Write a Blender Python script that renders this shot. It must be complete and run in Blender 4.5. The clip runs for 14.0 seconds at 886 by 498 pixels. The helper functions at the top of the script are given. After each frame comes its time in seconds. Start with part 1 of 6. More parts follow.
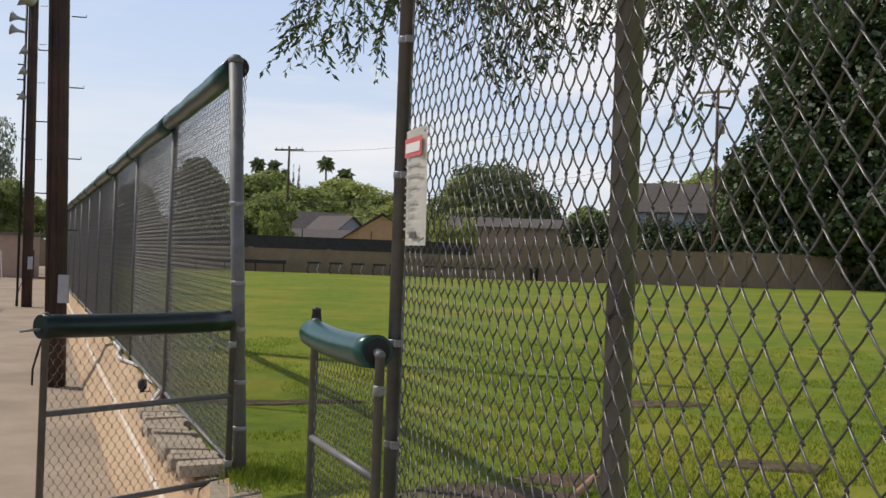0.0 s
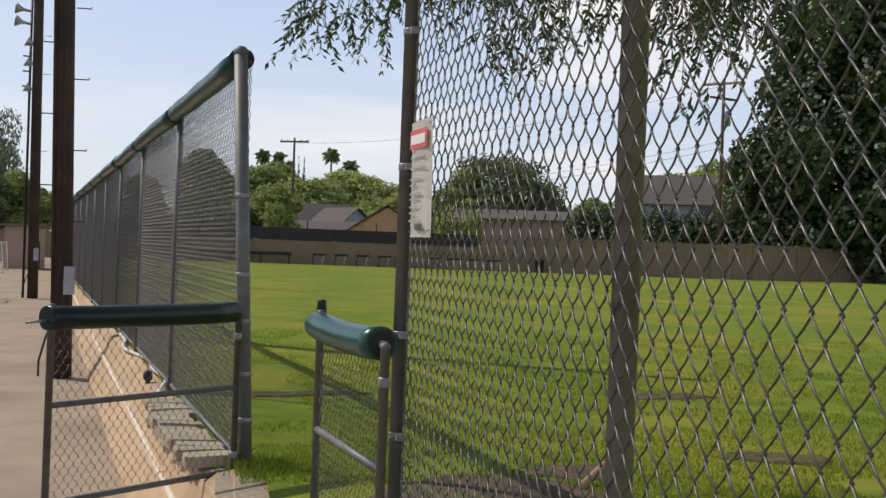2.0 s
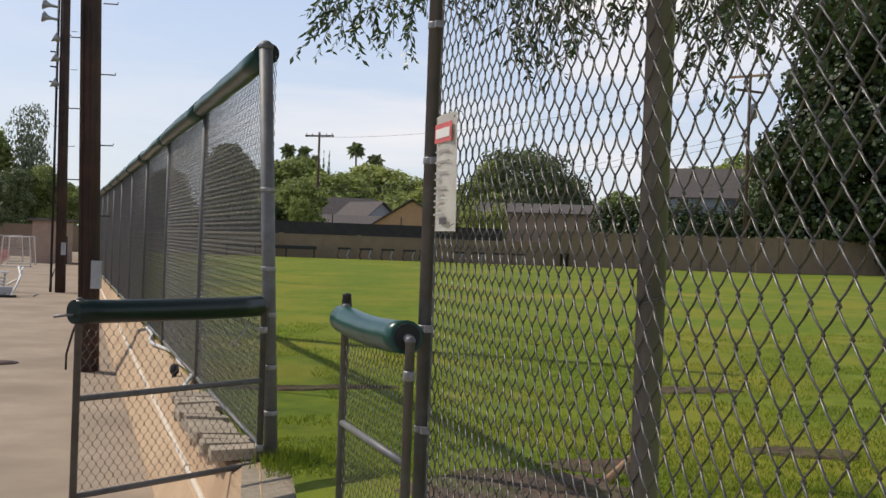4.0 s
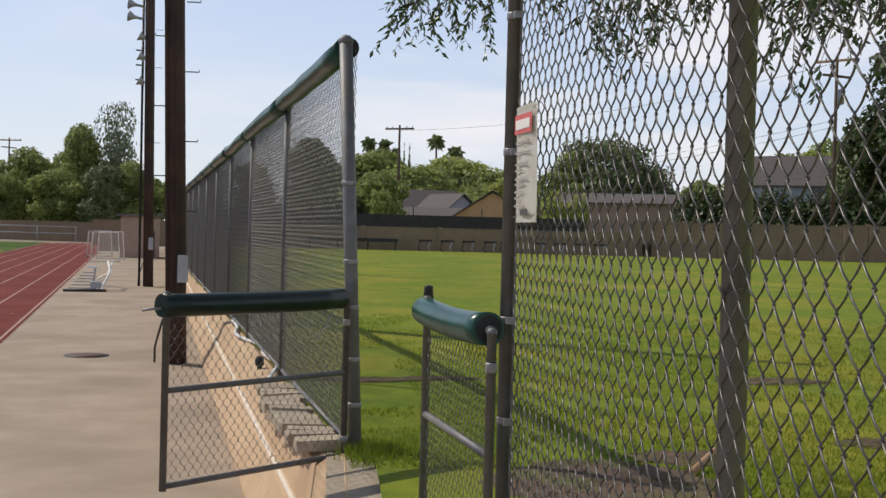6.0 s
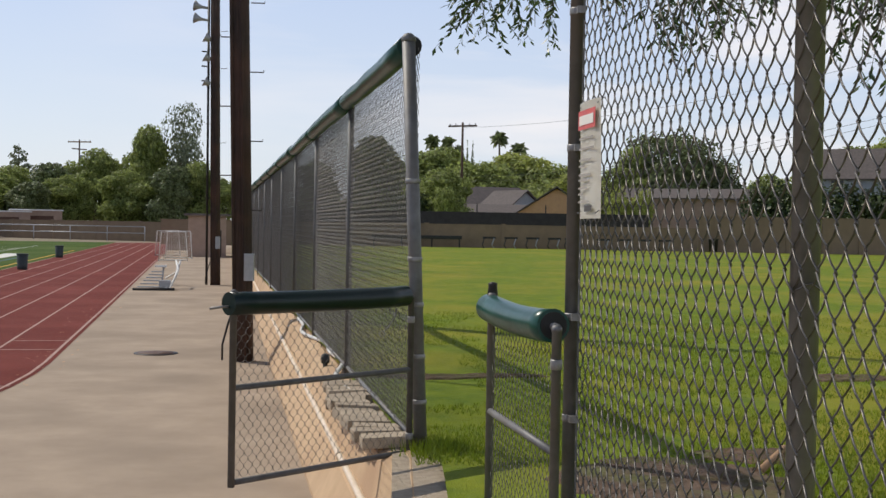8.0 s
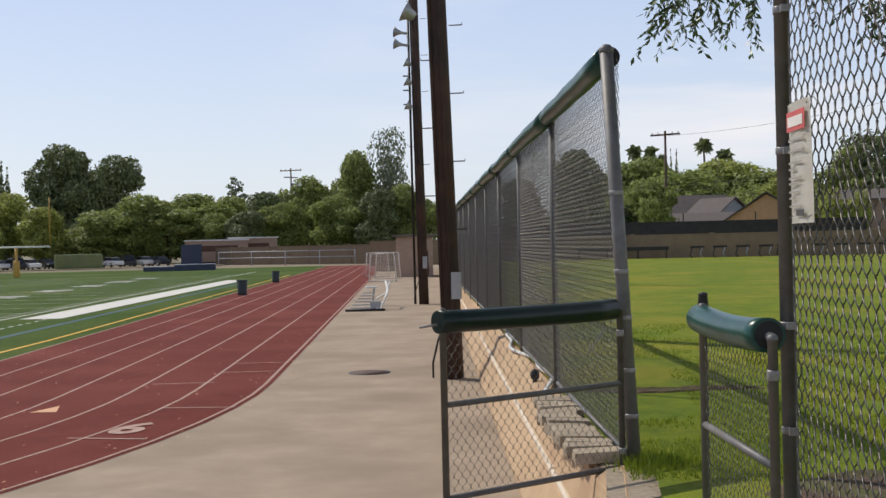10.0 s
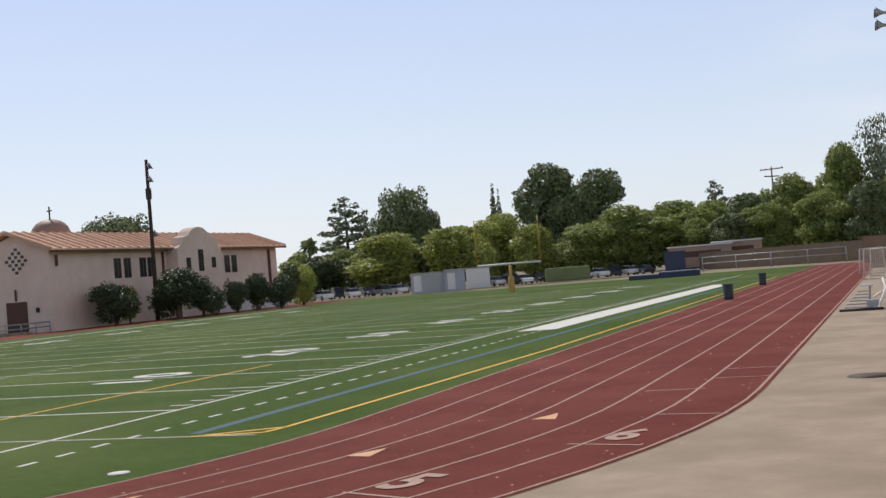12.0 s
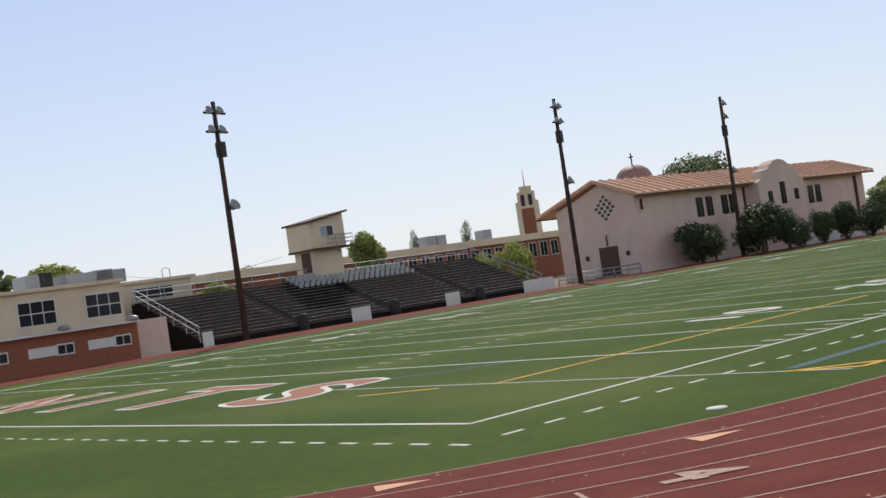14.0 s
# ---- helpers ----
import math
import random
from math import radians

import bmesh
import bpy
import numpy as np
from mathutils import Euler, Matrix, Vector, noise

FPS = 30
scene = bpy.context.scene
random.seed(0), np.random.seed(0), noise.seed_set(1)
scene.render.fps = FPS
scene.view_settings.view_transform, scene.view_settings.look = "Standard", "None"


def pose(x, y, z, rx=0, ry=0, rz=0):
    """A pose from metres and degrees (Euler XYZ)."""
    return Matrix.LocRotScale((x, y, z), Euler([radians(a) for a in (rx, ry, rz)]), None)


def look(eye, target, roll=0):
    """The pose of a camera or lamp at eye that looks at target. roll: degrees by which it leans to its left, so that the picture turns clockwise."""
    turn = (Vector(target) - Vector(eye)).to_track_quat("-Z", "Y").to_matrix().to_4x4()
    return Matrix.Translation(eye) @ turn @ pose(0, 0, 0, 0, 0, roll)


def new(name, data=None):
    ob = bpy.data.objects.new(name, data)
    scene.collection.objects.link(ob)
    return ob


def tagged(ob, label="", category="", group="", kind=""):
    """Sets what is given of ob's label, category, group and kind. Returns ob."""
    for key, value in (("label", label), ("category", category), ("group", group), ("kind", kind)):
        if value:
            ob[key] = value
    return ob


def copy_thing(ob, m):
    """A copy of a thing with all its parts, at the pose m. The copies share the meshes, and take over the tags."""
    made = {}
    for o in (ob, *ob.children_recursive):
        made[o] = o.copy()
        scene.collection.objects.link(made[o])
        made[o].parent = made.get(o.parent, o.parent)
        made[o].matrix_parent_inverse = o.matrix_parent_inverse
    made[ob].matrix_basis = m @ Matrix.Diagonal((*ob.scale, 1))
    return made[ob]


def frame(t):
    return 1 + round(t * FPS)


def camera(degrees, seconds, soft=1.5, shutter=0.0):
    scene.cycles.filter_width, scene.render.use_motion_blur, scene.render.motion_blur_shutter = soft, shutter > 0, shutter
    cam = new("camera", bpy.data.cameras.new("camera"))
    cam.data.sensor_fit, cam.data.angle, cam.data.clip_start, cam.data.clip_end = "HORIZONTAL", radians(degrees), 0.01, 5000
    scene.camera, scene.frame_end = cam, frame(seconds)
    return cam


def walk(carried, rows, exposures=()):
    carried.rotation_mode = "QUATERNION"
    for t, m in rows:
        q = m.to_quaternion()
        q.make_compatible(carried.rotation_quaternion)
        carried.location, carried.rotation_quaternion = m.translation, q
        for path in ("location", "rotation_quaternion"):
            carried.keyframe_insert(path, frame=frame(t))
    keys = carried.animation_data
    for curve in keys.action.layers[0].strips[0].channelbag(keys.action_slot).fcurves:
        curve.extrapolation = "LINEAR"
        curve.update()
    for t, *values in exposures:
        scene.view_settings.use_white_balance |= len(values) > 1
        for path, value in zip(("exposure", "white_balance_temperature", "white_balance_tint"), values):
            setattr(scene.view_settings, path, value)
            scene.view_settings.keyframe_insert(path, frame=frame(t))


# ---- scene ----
EYE = 2.55            # above the running track; the camera stands on the upper ground
cam = camera(40.8, 14.0, soft=1.5, shutter=0.0)
walk(cam, [
    (0.0, pose(0, 0, EYE, 90.413, -2.078, -10.658)),
    (0.5, pose(0, 0, EYE, 90.285, -2.116, -10.634)),
    (1.0, pose(0, 0, EYE, 90.104, -2.101, -10.544)),
    (1.5, pose(0, 0, EYE, 90.062, -2.147, -10.452)),
    (2.0, pose(0, 0, EYE, 90.013, -2.134, -10.409)),
    (4.5, pose(0, 0, EYE, 89.566, -1.891, -8.477)),
    (5.0, pose(0, 0, EYE, 89.412, -1.669, -7.500)),
    (5.5, pose(0, 0, EYE, 89.177, -1.566, -6.367)),
    (6.0, pose(0, 0, EYE, 89.154, -1.478, -5.325)),
    (6.5, pose(0, 0, EYE, 89.109, -1.376, -4.110)),
    (7.0, pose(0, 0, EYE, 88.978, -1.207, -3.050)),
    (9.3, pose(0, 0, EYE, 88.94, -0.03, 0.35)),
    (9.5, pose(0, 0, EYE, 89.027, 0.238, 2.276)),
    (10.0, pose(0, 0, EYE, 89.703, 1.315, 7.549)),
    (10.5, pose(0, 0, EYE, 90.799, 1.945, 12.117)),
    (11.0, pose(0, 0, EYE, 91.245, 3.061, 18.186)),
    (11.5, pose(0, 0, EYE, 91.402, 3.786, 24.646)),
    (12.0, pose(0, 0, EYE, 91.207, 4.660, 30.518)),
    (12.5, pose(0, 0, EYE, 89.470, 7.340, 35.398)),
    (13.0, pose(0, 0, EYE, 87.919, 10.967, 43.290)),
    (13.5, pose(0, 0, EYE, 88.731, 11.513, 50.831)),
    (14.0, pose(0, 0, EYE, 91.372, 8.437, 58.260)),
])

# ---------------------------------------------------------------- light
SUN_AZ, SUN_EL = radians(-55), radians(48)
SUN_DIR = Vector((math.sin(SUN_AZ) * math.cos(SUN_EL), math.cos(SUN_AZ) * math.cos(SUN_EL), math.sin(SUN_EL)))
world = bpy.data.worlds.new("sky")
scene.world = world
world.use_nodes = True
wn = world.node_tree.nodes
wl = world.node_tree.links
wn.clear()
sky = wn.new("ShaderNodeTexSky")
sky.sky_type, sky.sun_disc = "NISHITA", False
sky.sun_elevation, sky.sun_rotation = SUN_EL, SUN_AZ
sky.air_density, sky.dust_density, sky.ozone_density = 1.0, 1.2, 1.5
wco = wn.new("ShaderNodeTexCoord")
wmap = wn.new("ShaderNodeMapping")
wmap.inputs["Scale"].default_value = (1.6, 1.6, 9.0)
wl.new(wco.outputs["Generated"], wmap.inputs["Vector"])
wno = wn.new("ShaderNodeTexNoise")
wno.inputs["Scale"].default_value, wno.inputs["Detail"].default_value = 1.7, 7
wno.inputs["Distortion"].default_value = 0.3
wl.new(wmap.outputs["Vector"], wno.inputs["Vector"])
wra = wn.new("ShaderNodeValToRGB")
wra.color_ramp.elements[0].position, wra.color_ramp.elements[1].position = 0.42, 0.62
wl.new(wno.outputs["Fac"], wra.inputs["Fac"])
wsep = wn.new("ShaderNodeSeparateXYZ")
wl.new(wco.outputs["Generated"], wsep.inputs[0])
wmr = wn.new("ShaderNodeMapRange")      # the high clouds lie over the grass field, the sky over the track is clear
wmr.inputs["From Min"].default_value, wmr.inputs["From Max"].default_value = -0.3, 0.25
wl.new(wsep.outputs["X"], wmr.inputs["Value"])
wmul = wn.new("ShaderNodeMath")
wmul.operation = "MULTIPLY"
wl.new(wra.outputs["Color"], wmul.inputs[0])
wl.new(wmr.outputs["Result"], wmul.inputs[1])
wmix = wn.new("ShaderNodeMixRGB")
wmix.inputs["Color2"].default_value = (9.4, 9.1, 9.2, 1)
wl.new(wmul.outputs[0], wmix.inputs["Fac"])
wtint = wn.new("ShaderNodeMixRGB")
wtint.blend_type, wtint.inputs["Fac"].default_value = "MIX", 0.75
wtint.inputs["Color2"].default_value = (5.9, 6.9, 9.6, 1)
wgr = wn.new("ShaderNodeValToRGB")       # pale haze low down, blue above
wgr.color_ramp.elements[0].position, wgr.color_ramp.elements[0].color = 0.0, (0.80, 0.86, 0.93, 1)
wgr.color_ramp.elements[1].position, wgr.color_ramp.elements[1].color = 0.34, (0.44, 0.58, 0.93, 1)
wl.new(wsep.outputs["Z"], wgr.inputs["Fac"])
wsc = wn.new("ShaderNodeVectorMath")
wsc.operation = "SCALE"
wsc.inputs["Scale"].default_value = 10.4
wl.new(wgr.outputs["Color"], wsc.inputs[0])
wl.new(wsc.outputs["Vector"], wtint.inputs["Color2"])
wl.new(sky.outputs["Color"], wtint.inputs["Color1"])
wl.new(wtint.outputs["Color"], wmix.inputs["Color1"])
wzen = wn.new("ShaderNodeMapRange")     # deeper towards the zenith
wzen.inputs["From Min"].default_value, wzen.inputs["From Max"].default_value = 0.27, 0.85
wzen.inputs["To Min"].default_value, wzen.inputs["To Max"].default_value = 1.0, 0.22
wl.new(wsep.outputs["Z"], wzen.inputs["Value"])
wdeep = wn.new("ShaderNodeMixRGB")
wdeep.blend_type, wdeep.inputs["Fac"].default_value = "MULTIPLY", 1.0
wl.new(wmix.outputs["Color"], wdeep.inputs["Color1"])
wl.new(wzen.outputs["Result"], wdeep.inputs["Color2"])
wbg = wn.new("ShaderNodeBackground")
wbg.inputs["Strength"].default_value = 0.1
wl.new(wdeep.outputs["Color"], wbg.inputs["Color"])
wout = wn.new("ShaderNodeOutputWorld")
wl.new(wbg.outputs[0], wout.inputs["Surface"])
sun = new("sun", bpy.data.lights.new("sun", "SUN"))
sun.data.energy, sun.data.angle, sun.data.color = 3.0, radians(0.55), (1.0, 0.93, 0.82)
sun.matrix_world = look(SUN_DIR * 100, (0, 0, 0))
scene.view_settings.exposure = 0.0


# ---------------------------------------------------------------- materials
def mat(name, c1, c2=None, scale=6.0, rough=0.8, metal=0.0, bump=0.15, bump_scale=None, stain=None, stain_scale=0.4, island=0.0, per_object=0.0, stretch=(1, 1, 1), transl=0.0, coat=0.0, spec=0.5, sheen=0.0):
    m = bpy.data.materials.new(name)
    m.use_nodes = True
    n, l = m.node_tree.nodes, m.node_tree.links
    b = n["Principled BSDF"]
    b.inputs["Roughness"].default_value, b.inputs["Metallic"].default_value = rough, metal
    b.inputs["Coat Weight"].default_value, b.inputs["Specular IOR Level"].default_value = coat, spec
    b.inputs["Sheen Weight"].default_value, b.inputs["Sheen Roughness"].default_value = sheen, 0.35
    co = n.new("ShaderNodeTexCoord")
    mp = n.new("ShaderNodeMapping")
    mp.inputs["Scale"].default_value = stretch
    l.new(co.outputs["Object"], mp.inputs["Vector"])
    c2 = c2 or tuple(v * 0.7 for v in c1)
    no = n.new("ShaderNodeTexNoise")
    no.inputs["Scale"].default_value, no.inputs["Detail"].default_value, no.inputs["Roughness"].default_value = scale, 8, 0.65
    l.new(mp.outputs["Vector"], no.inputs["Vector"])
    ra = n.new("ShaderNodeValToRGB")
    ra.color_ramp.elements[0].position, ra.color_ramp.elements[1].position = 0.34, 0.66
    ra.color_ramp.elements[0].color, ra.color_ramp.elements[1].color = (*c2, 1), (*c1, 1)
    l.new(no.outputs["Fac"], ra.inputs["Fac"])
    col = ra.outputs["Color"]
    if stain:
        n2 = n.new("ShaderNodeTexNoise")
        n2.inputs["Scale"].default_value, n2.inputs["Detail"].default_value = stain_scale, 6
        l.new(co.outputs["Object"], n2.inputs["Vector"])
        r2 = n.new("ShaderNodeValToRGB")
        r2.color_ramp.elements[0].position, r2.color_ramp.elements[1].position = 0.45, 0.72
        l.new(n2.outputs["Fac"], r2.inputs["Fac"])
        mx = n.new("ShaderNodeMixRGB")
        mx.inputs["Color2"].default_value = (*stain, 1)
        l.new(r2.outputs["Color"], mx.inputs["Fac"])
        l.new(col, mx.inputs["Color1"])
        col = mx.outputs["Color"]
    if island or per_object:
        if island:
            src = n.new("ShaderNodeNewGeometry").outputs["Random Per Island"]
        else:
            src = n.new("ShaderNodeObjectInfo").outputs["Random"]
        amt = island or per_object
        mr = n.new("ShaderNodeMapRange")
        mr.inputs["To Min"].default_value, mr.inputs["To Max"].default_value = 1 - amt, 1 + amt
        l.new(src, mr.inputs["Value"])
        hv = n.new("ShaderNodeHueSaturation")
        l.new(mr.outputs["Result"], hv.inputs["Value"])
        l.new(col, hv.inputs["Color"])
        col = hv.outputs["Color"]
    l.new(col, b.inputs["Base Color"])
    if bump:
        nb = n.new("ShaderNodeTexNoise")
        nb.inputs["Scale"].default_value, nb.inputs["Detail"].default_value = bump_scale or scale * 4, 5
        l.new(mp.outputs["Vector"], nb.inputs["Vector"])
        bp = n.new("ShaderNodeBump")
        bp.inputs["Strength"].default_value, bp.inputs["Distance"].default_value = bump, 0.02
        l.new(nb.outputs["Fac"], bp.inputs["Height"])
        l.new(bp.outputs["Normal"], b.inputs["Normal"])
    if transl:
        tr = n.new("ShaderNodeBsdfTranslucent")
        l.new(col, tr.inputs["Color"])
        ms = n.new("ShaderNodeMixShader")
        ms.inputs["Fac"].default_value = transl
        l.new(b.outputs[0], ms.inputs[1])
        l.new(tr.outputs[0], ms.inputs[2])
        l.new(ms.outputs[0], n["Material Output"].inputs["Surface"])
    return m


M_CONC = mat("concrete", (0.45, 0.355, 0.265), (0.365, 0.286, 0.214), 1.1, 0.85, bump=0.2, bump_scale=60, stain=(0.30, 0.237, 0.178), stain_scale=0.42, spec=0.15)
M_TRACK = mat("track_rubber", (0.185, 0.037, 0.026), (0.145, 0.029, 0.021), 2.2, 0.85, bump=0.4, bump_scale=220, stain=(0.225, 0.056, 0.042), stain_scale=0.3, spec=0.12)
M_TURF = mat("turf", (0.066, 0.116, 0.009), (0.044, 0.086, 0.007), 3.0, 0.75, bump=0.6, bump_scale=90, stain=(0.115, 0.150, 0.030), stain_scale=0.12, spec=0.04, sheen=0.03)
M_LINE = mat("line_paint", (0.80, 0.78, 0.72), (0.62, 0.60, 0.55), 9, 0.8, bump=0.2, bump_scale=120)
M_TLINE = mat("track_line", (0.54, 0.37, 0.30), (0.38, 0.22, 0.17), 7, 0.8, bump=0.2, bump_scale=120)
M_YEL = mat("yellow_line", (0.85, 0.50, 0.05), (0.75, 0.45, 0.06), 9, 0.8)
M_BLUE = mat("blue_line", (0.03, 0.095, 0.15), (0.04, 0.10, 0.09), 4, 0.8)
M_ORA = mat("letter_rust", (0.36, 0.12, 0.05), (0.30, 0.10, 0.045), 5, 0.8)
M_TRI = mat("peach_mark", (0.80, 0.45, 0.24), (0.70, 0.38, 0.22), 6, 0.8)
M_GRASS = mat("lawn", (0.215, 0.268, 0.016), (0.105, 0.168, 0.012), 2.6, 0.9, bump=1.0, bump_scale=55, stain=(0.30, 0.27, 0.03), stain_scale=0.33, spec=0.05, sheen=0.06)
M_BLADE = mat("grass_blade", (0.24, 0.30, 0.02), (0.15, 0.21, 0.014), 1.2, 0.6, bump=0, island=0.35, transl=0.5)
M_DIRT = mat("soil", (0.15, 0.092, 0.055), (0.075, 0.048, 0.030), 7, 0.95, bump=1.0, bump_scale=30, stain=(0.10, 0.11, 0.025), stain_scale=2.5)
M_EARTH = mat("dry_ground", (0.30, 0.24, 0.17), (0.22, 0.18, 0.12), 0.2, 0.95, bump=0.5, bump_scale=8, stain=(0.14, 0.16, 0.06), stain_scale=0.03)
M_TAN = mat("tan_plaster", (0.60, 0.42, 0.25), (0.52, 0.355, 0.21), 2.5, 0.85, bump=0.25, bump_scale=40, stain=(0.45, 0.29, 0.17), stain_scale=1.1)
M_PAVER = mat("paver_block", (0.46, 0.375, 0.27), (0.35, 0.28, 0.20), 14, 0.9, bump=0.5, bump_scale=70, per_object=0.12)
M_PIPE = mat("pale_pvc", (0.82, 0.70, 0.54), (0.70, 0.57, 0.43), 6, 0.5, bump=0.1)
M_HOSE = mat("white_hose", (0.80, 0.78, 0.74), (0.62, 0.60, 0.56), 8, 0.45)
M_GALV = mat("galvanised_steel", (0.20, 0.20, 0.20), (0.13, 0.128, 0.127), 9, 0.55, metal=0.2, bump=0.08, stain=(0.17, 0.15, 0.13), stain_scale=3)
# darker copy of the galvanised steel, with shade put into its colour
M_GALVSHADE = mat("galvanised_steel_shade", (0.14, 0.135, 0.13), (0.09, 0.086, 0.083), 9, 0.6, metal=0.2, bump=0.08)
M_OGALV = mat("old_galvanised_steel", (0.30, 0.30, 0.30), (0.21, 0.21, 0.215), 9, 0.36, metal=0.35, bump=0.08, stain=(0.18, 0.175, 0.17), stain_scale=3)
M_WIRE = mat("fence_wire", (0.17, 0.157, 0.143), (0.09, 0.082, 0.074), 30, 0.42, metal=0.5, bump=0)
M_BAND = mat("aluminium_band", (0.33, 0.32, 0.31), (0.22, 0.21, 0.20), 20, 0.45, metal=0.4)
M_PAD = mat("green_vinyl", (0.011, 0.068, 0.050), (0.008, 0.048, 0.036), 5, 0.3, bump=0.12, bump_scale=9, stain=(0.018, 0.09, 0.066), stain_scale=2, spec=0.4)
# the green vinyl again, darkened to paint the pad's shaded side
M_PADSHADE = mat("green_vinyl_shade", (0.0065, 0.022, 0.019), (0.0045, 0.015, 0.013), 5, 0.34, bump=0.12, bump_scale=9, spec=0.35)
M_BLACK = mat("black_rubber", (0.02, 0.02, 0.02), (0.012, 0.012, 0.012), 10, 0.6)
M_POLE = mat("creosoted_wood", (0.065, 0.042, 0.033), (0.03, 0.02, 0.017), 5, 0.85, bump=0.6, bump_scale=18, stretch=(6, 6, 0.4), stain=(0.10, 0.05, 0.035), stain_scale=1.2)
M_UPOLE = mat("weathered_pole", (0.12, 0.075, 0.05), (0.07, 0.045, 0.03), 5, 0.9, stretch=(6, 6, 0.4))
M_ARM = mat("crossarm_wood", (0.42, 0.25, 0.13), (0.30, 0.18, 0.10), 6, 0.85)
M_DMET = mat("dark_steel", (0.05, 0.045, 0.042), (0.03, 0.028, 0.026), 8, 0.5, metal=0.5)
M_GREYM = mat("grey_steel", (0.42, 0.43, 0.44), (0.32, 0.33, 0.34), 6, 0.45, metal=0.4)
M_WHITE = mat("white_paint", (0.78, 0.77, 0.74), (0.66, 0.65, 0.62), 4, 0.55)
M_SIGN = mat("sign_white", (0.86, 0.82, 0.74), (0.78, 0.73, 0.65), 5, 0.45, bump=0.05)
M_RED = mat("sign_red", (0.72, 0.11, 0.09), (0.62, 0.09, 0.08), 9, 0.45, bump=0)
M_INK = mat("sign_ink", (0.10, 0.09, 0.085), (0.06, 0.055, 0.05), 9, 0.6, bump=0)
M_GREYINK = mat("sign_grey_ink", (0.42, 0.38, 0.34), (0.34, 0.31, 0.28), 9, 0.6, bump=0)
M_STUC = mat("pink_stucco", (0.76, 0.60, 0.50), (0.69, 0.54, 0.445), 0.8, 0.9, bump=0.35, bump_scale=12, stain=(0.66, 0.49, 0.40), stain_scale=0.25)
M_TILE = mat("roof_tile", (0.74, 0.46, 0.31), (0.60, 0.36, 0.24), 3, 0.85, per_object=0.15)
M_CREAM = mat("cream_paint", (0.80, 0.69, 0.50), (0.72, 0.61, 0.44), 0.6, 0.8, stain=(0.62, 0.52, 0.38), stain_scale=0.3)
M_BRICK = mat("brickwork", (0.34, 0.13, 0.07), (0.25, 0.095, 0.055), 3, 0.9, bump=0.4, bump_scale=12)
M_DARKW = mat("dark_glass", (0.03, 0.035, 0.04), (0.02, 0.022, 0.025), 3, 0.12, bump=0)
M_BROWN = mat("brown_timber", (0.12, 0.055, 0.035), (0.08, 0.04, 0.025), 5, 0.7, stretch=(5, 5, 0.6))
M_BENCH = mat("bleacher_plank", (0.50, 0.45, 0.40), (0.38, 0.34, 0.30), 4, 0.6, metal=0.1, per_object=0.1, spec=0.25)
# near-black: the shade beneath the bleacher planks is put into this colour
M_UNDER = mat("bleacher_shade", (0.024, 0.021, 0.020), (0.016, 0.014, 0.013), 6, 0.9, spec=0.03)
M_WALL = mat("tan_block_wall", (0.27, 0.195, 0.125), (0.21, 0.15, 0.098), 1.0, 0.9, bump=0.3, bump_scale=16, stain=(0.23, 0.165, 0.11), stain_scale=0.2)
M_NET = mat("dark_windscreen", (0.05, 0.046, 0.043), (0.035, 0.032, 0.03), 2, 0.9)
M_ROOFG = mat("grey_shingle", (0.15, 0.125, 0.115), (0.10, 0.085, 0.08), 3, 0.9, bump=0.4, bump_scale=14)
M_BLUEG = mat("blue_grey_siding", (0.42, 0.45, 0.50), (0.36, 0.39, 0.44), 2, 0.8)
M_PEACH = mat("peach_stucco", (0.62, 0.37, 0.20), (0.55, 0.32, 0.18), 2, 0.85)
M_BARK = mat("bark", (0.16, 0.11, 0.075), (0.085, 0.06, 0.04), 6, 0.95, bump=0.9, bump_scale=16, stretch=(3, 3, 0.7))
M_LEAF = mat("leaf_mid", (0.36, 0.41, 0.125), (0.245, 0.295, 0.085), 0.35, 0.55, bump=0, island=0.45, transl=0.48)
M_LEAFL = mat("leaf_light", (0.47, 0.50, 0.14), (0.34, 0.38, 0.105), 0.35, 0.55, bump=0, island=0.45, transl=0.52)
M_LEAFD = mat("leaf_dark", (0.21, 0.245, 0.095), (0.135, 0.17, 0.065), 0.35, 0.5, bump=0, island=0.5, transl=0.2)
M_LEAFX = mat("leaf_deep", (0.075, 0.105, 0.03), (0.04, 0.062, 0.02), 0.35, 0.5, bump=0, island=0.5, transl=0.2)
M_LEAFB = mat("leaf_bluish", (0.24, 0.27, 0.16), (0.17, 0.20, 0.12), 0.35, 0.6, bump=0, island=0.4, transl=0.2)
M_HANG = mat("leaf_hanging", (0.085, 0.135, 0.04), (0.04, 0.07, 0.022), 2.0, 0.4, bump=0, island=0.5, transl=0.3)
M_CARW = mat("car_white", (0.75, 0.75, 0.75), (0.70, 0.70, 0.70), 1, 0.2, bump=0, coat=0.6)
M_CARS = mat("car_silver", (0.35, 0.36, 0.38), (0.32, 0.33, 0.35), 1, 0.2, metal=0.5, bump=0, coat=0.6)
M_CARD = mat("car_dark", (0.03, 0.035, 0.045), (0.025, 0.028, 0.035), 1, 0.2, bump=0, coat=0.6)
M_NAVY = mat("navy_vinyl", (0.03, 0.045, 0.10), (0.022, 0.032, 0.07), 2, 0.5)
M_GOALP = mat("gold_paint", (0.62, 0.36, 0.07), (0.5, 0.29, 0.06), 4, 0.5)
M_TRAIL = mat("trailer_siding", (0.40, 0.28, 0.21), (0.33, 0.23, 0.175), 2, 0.8)
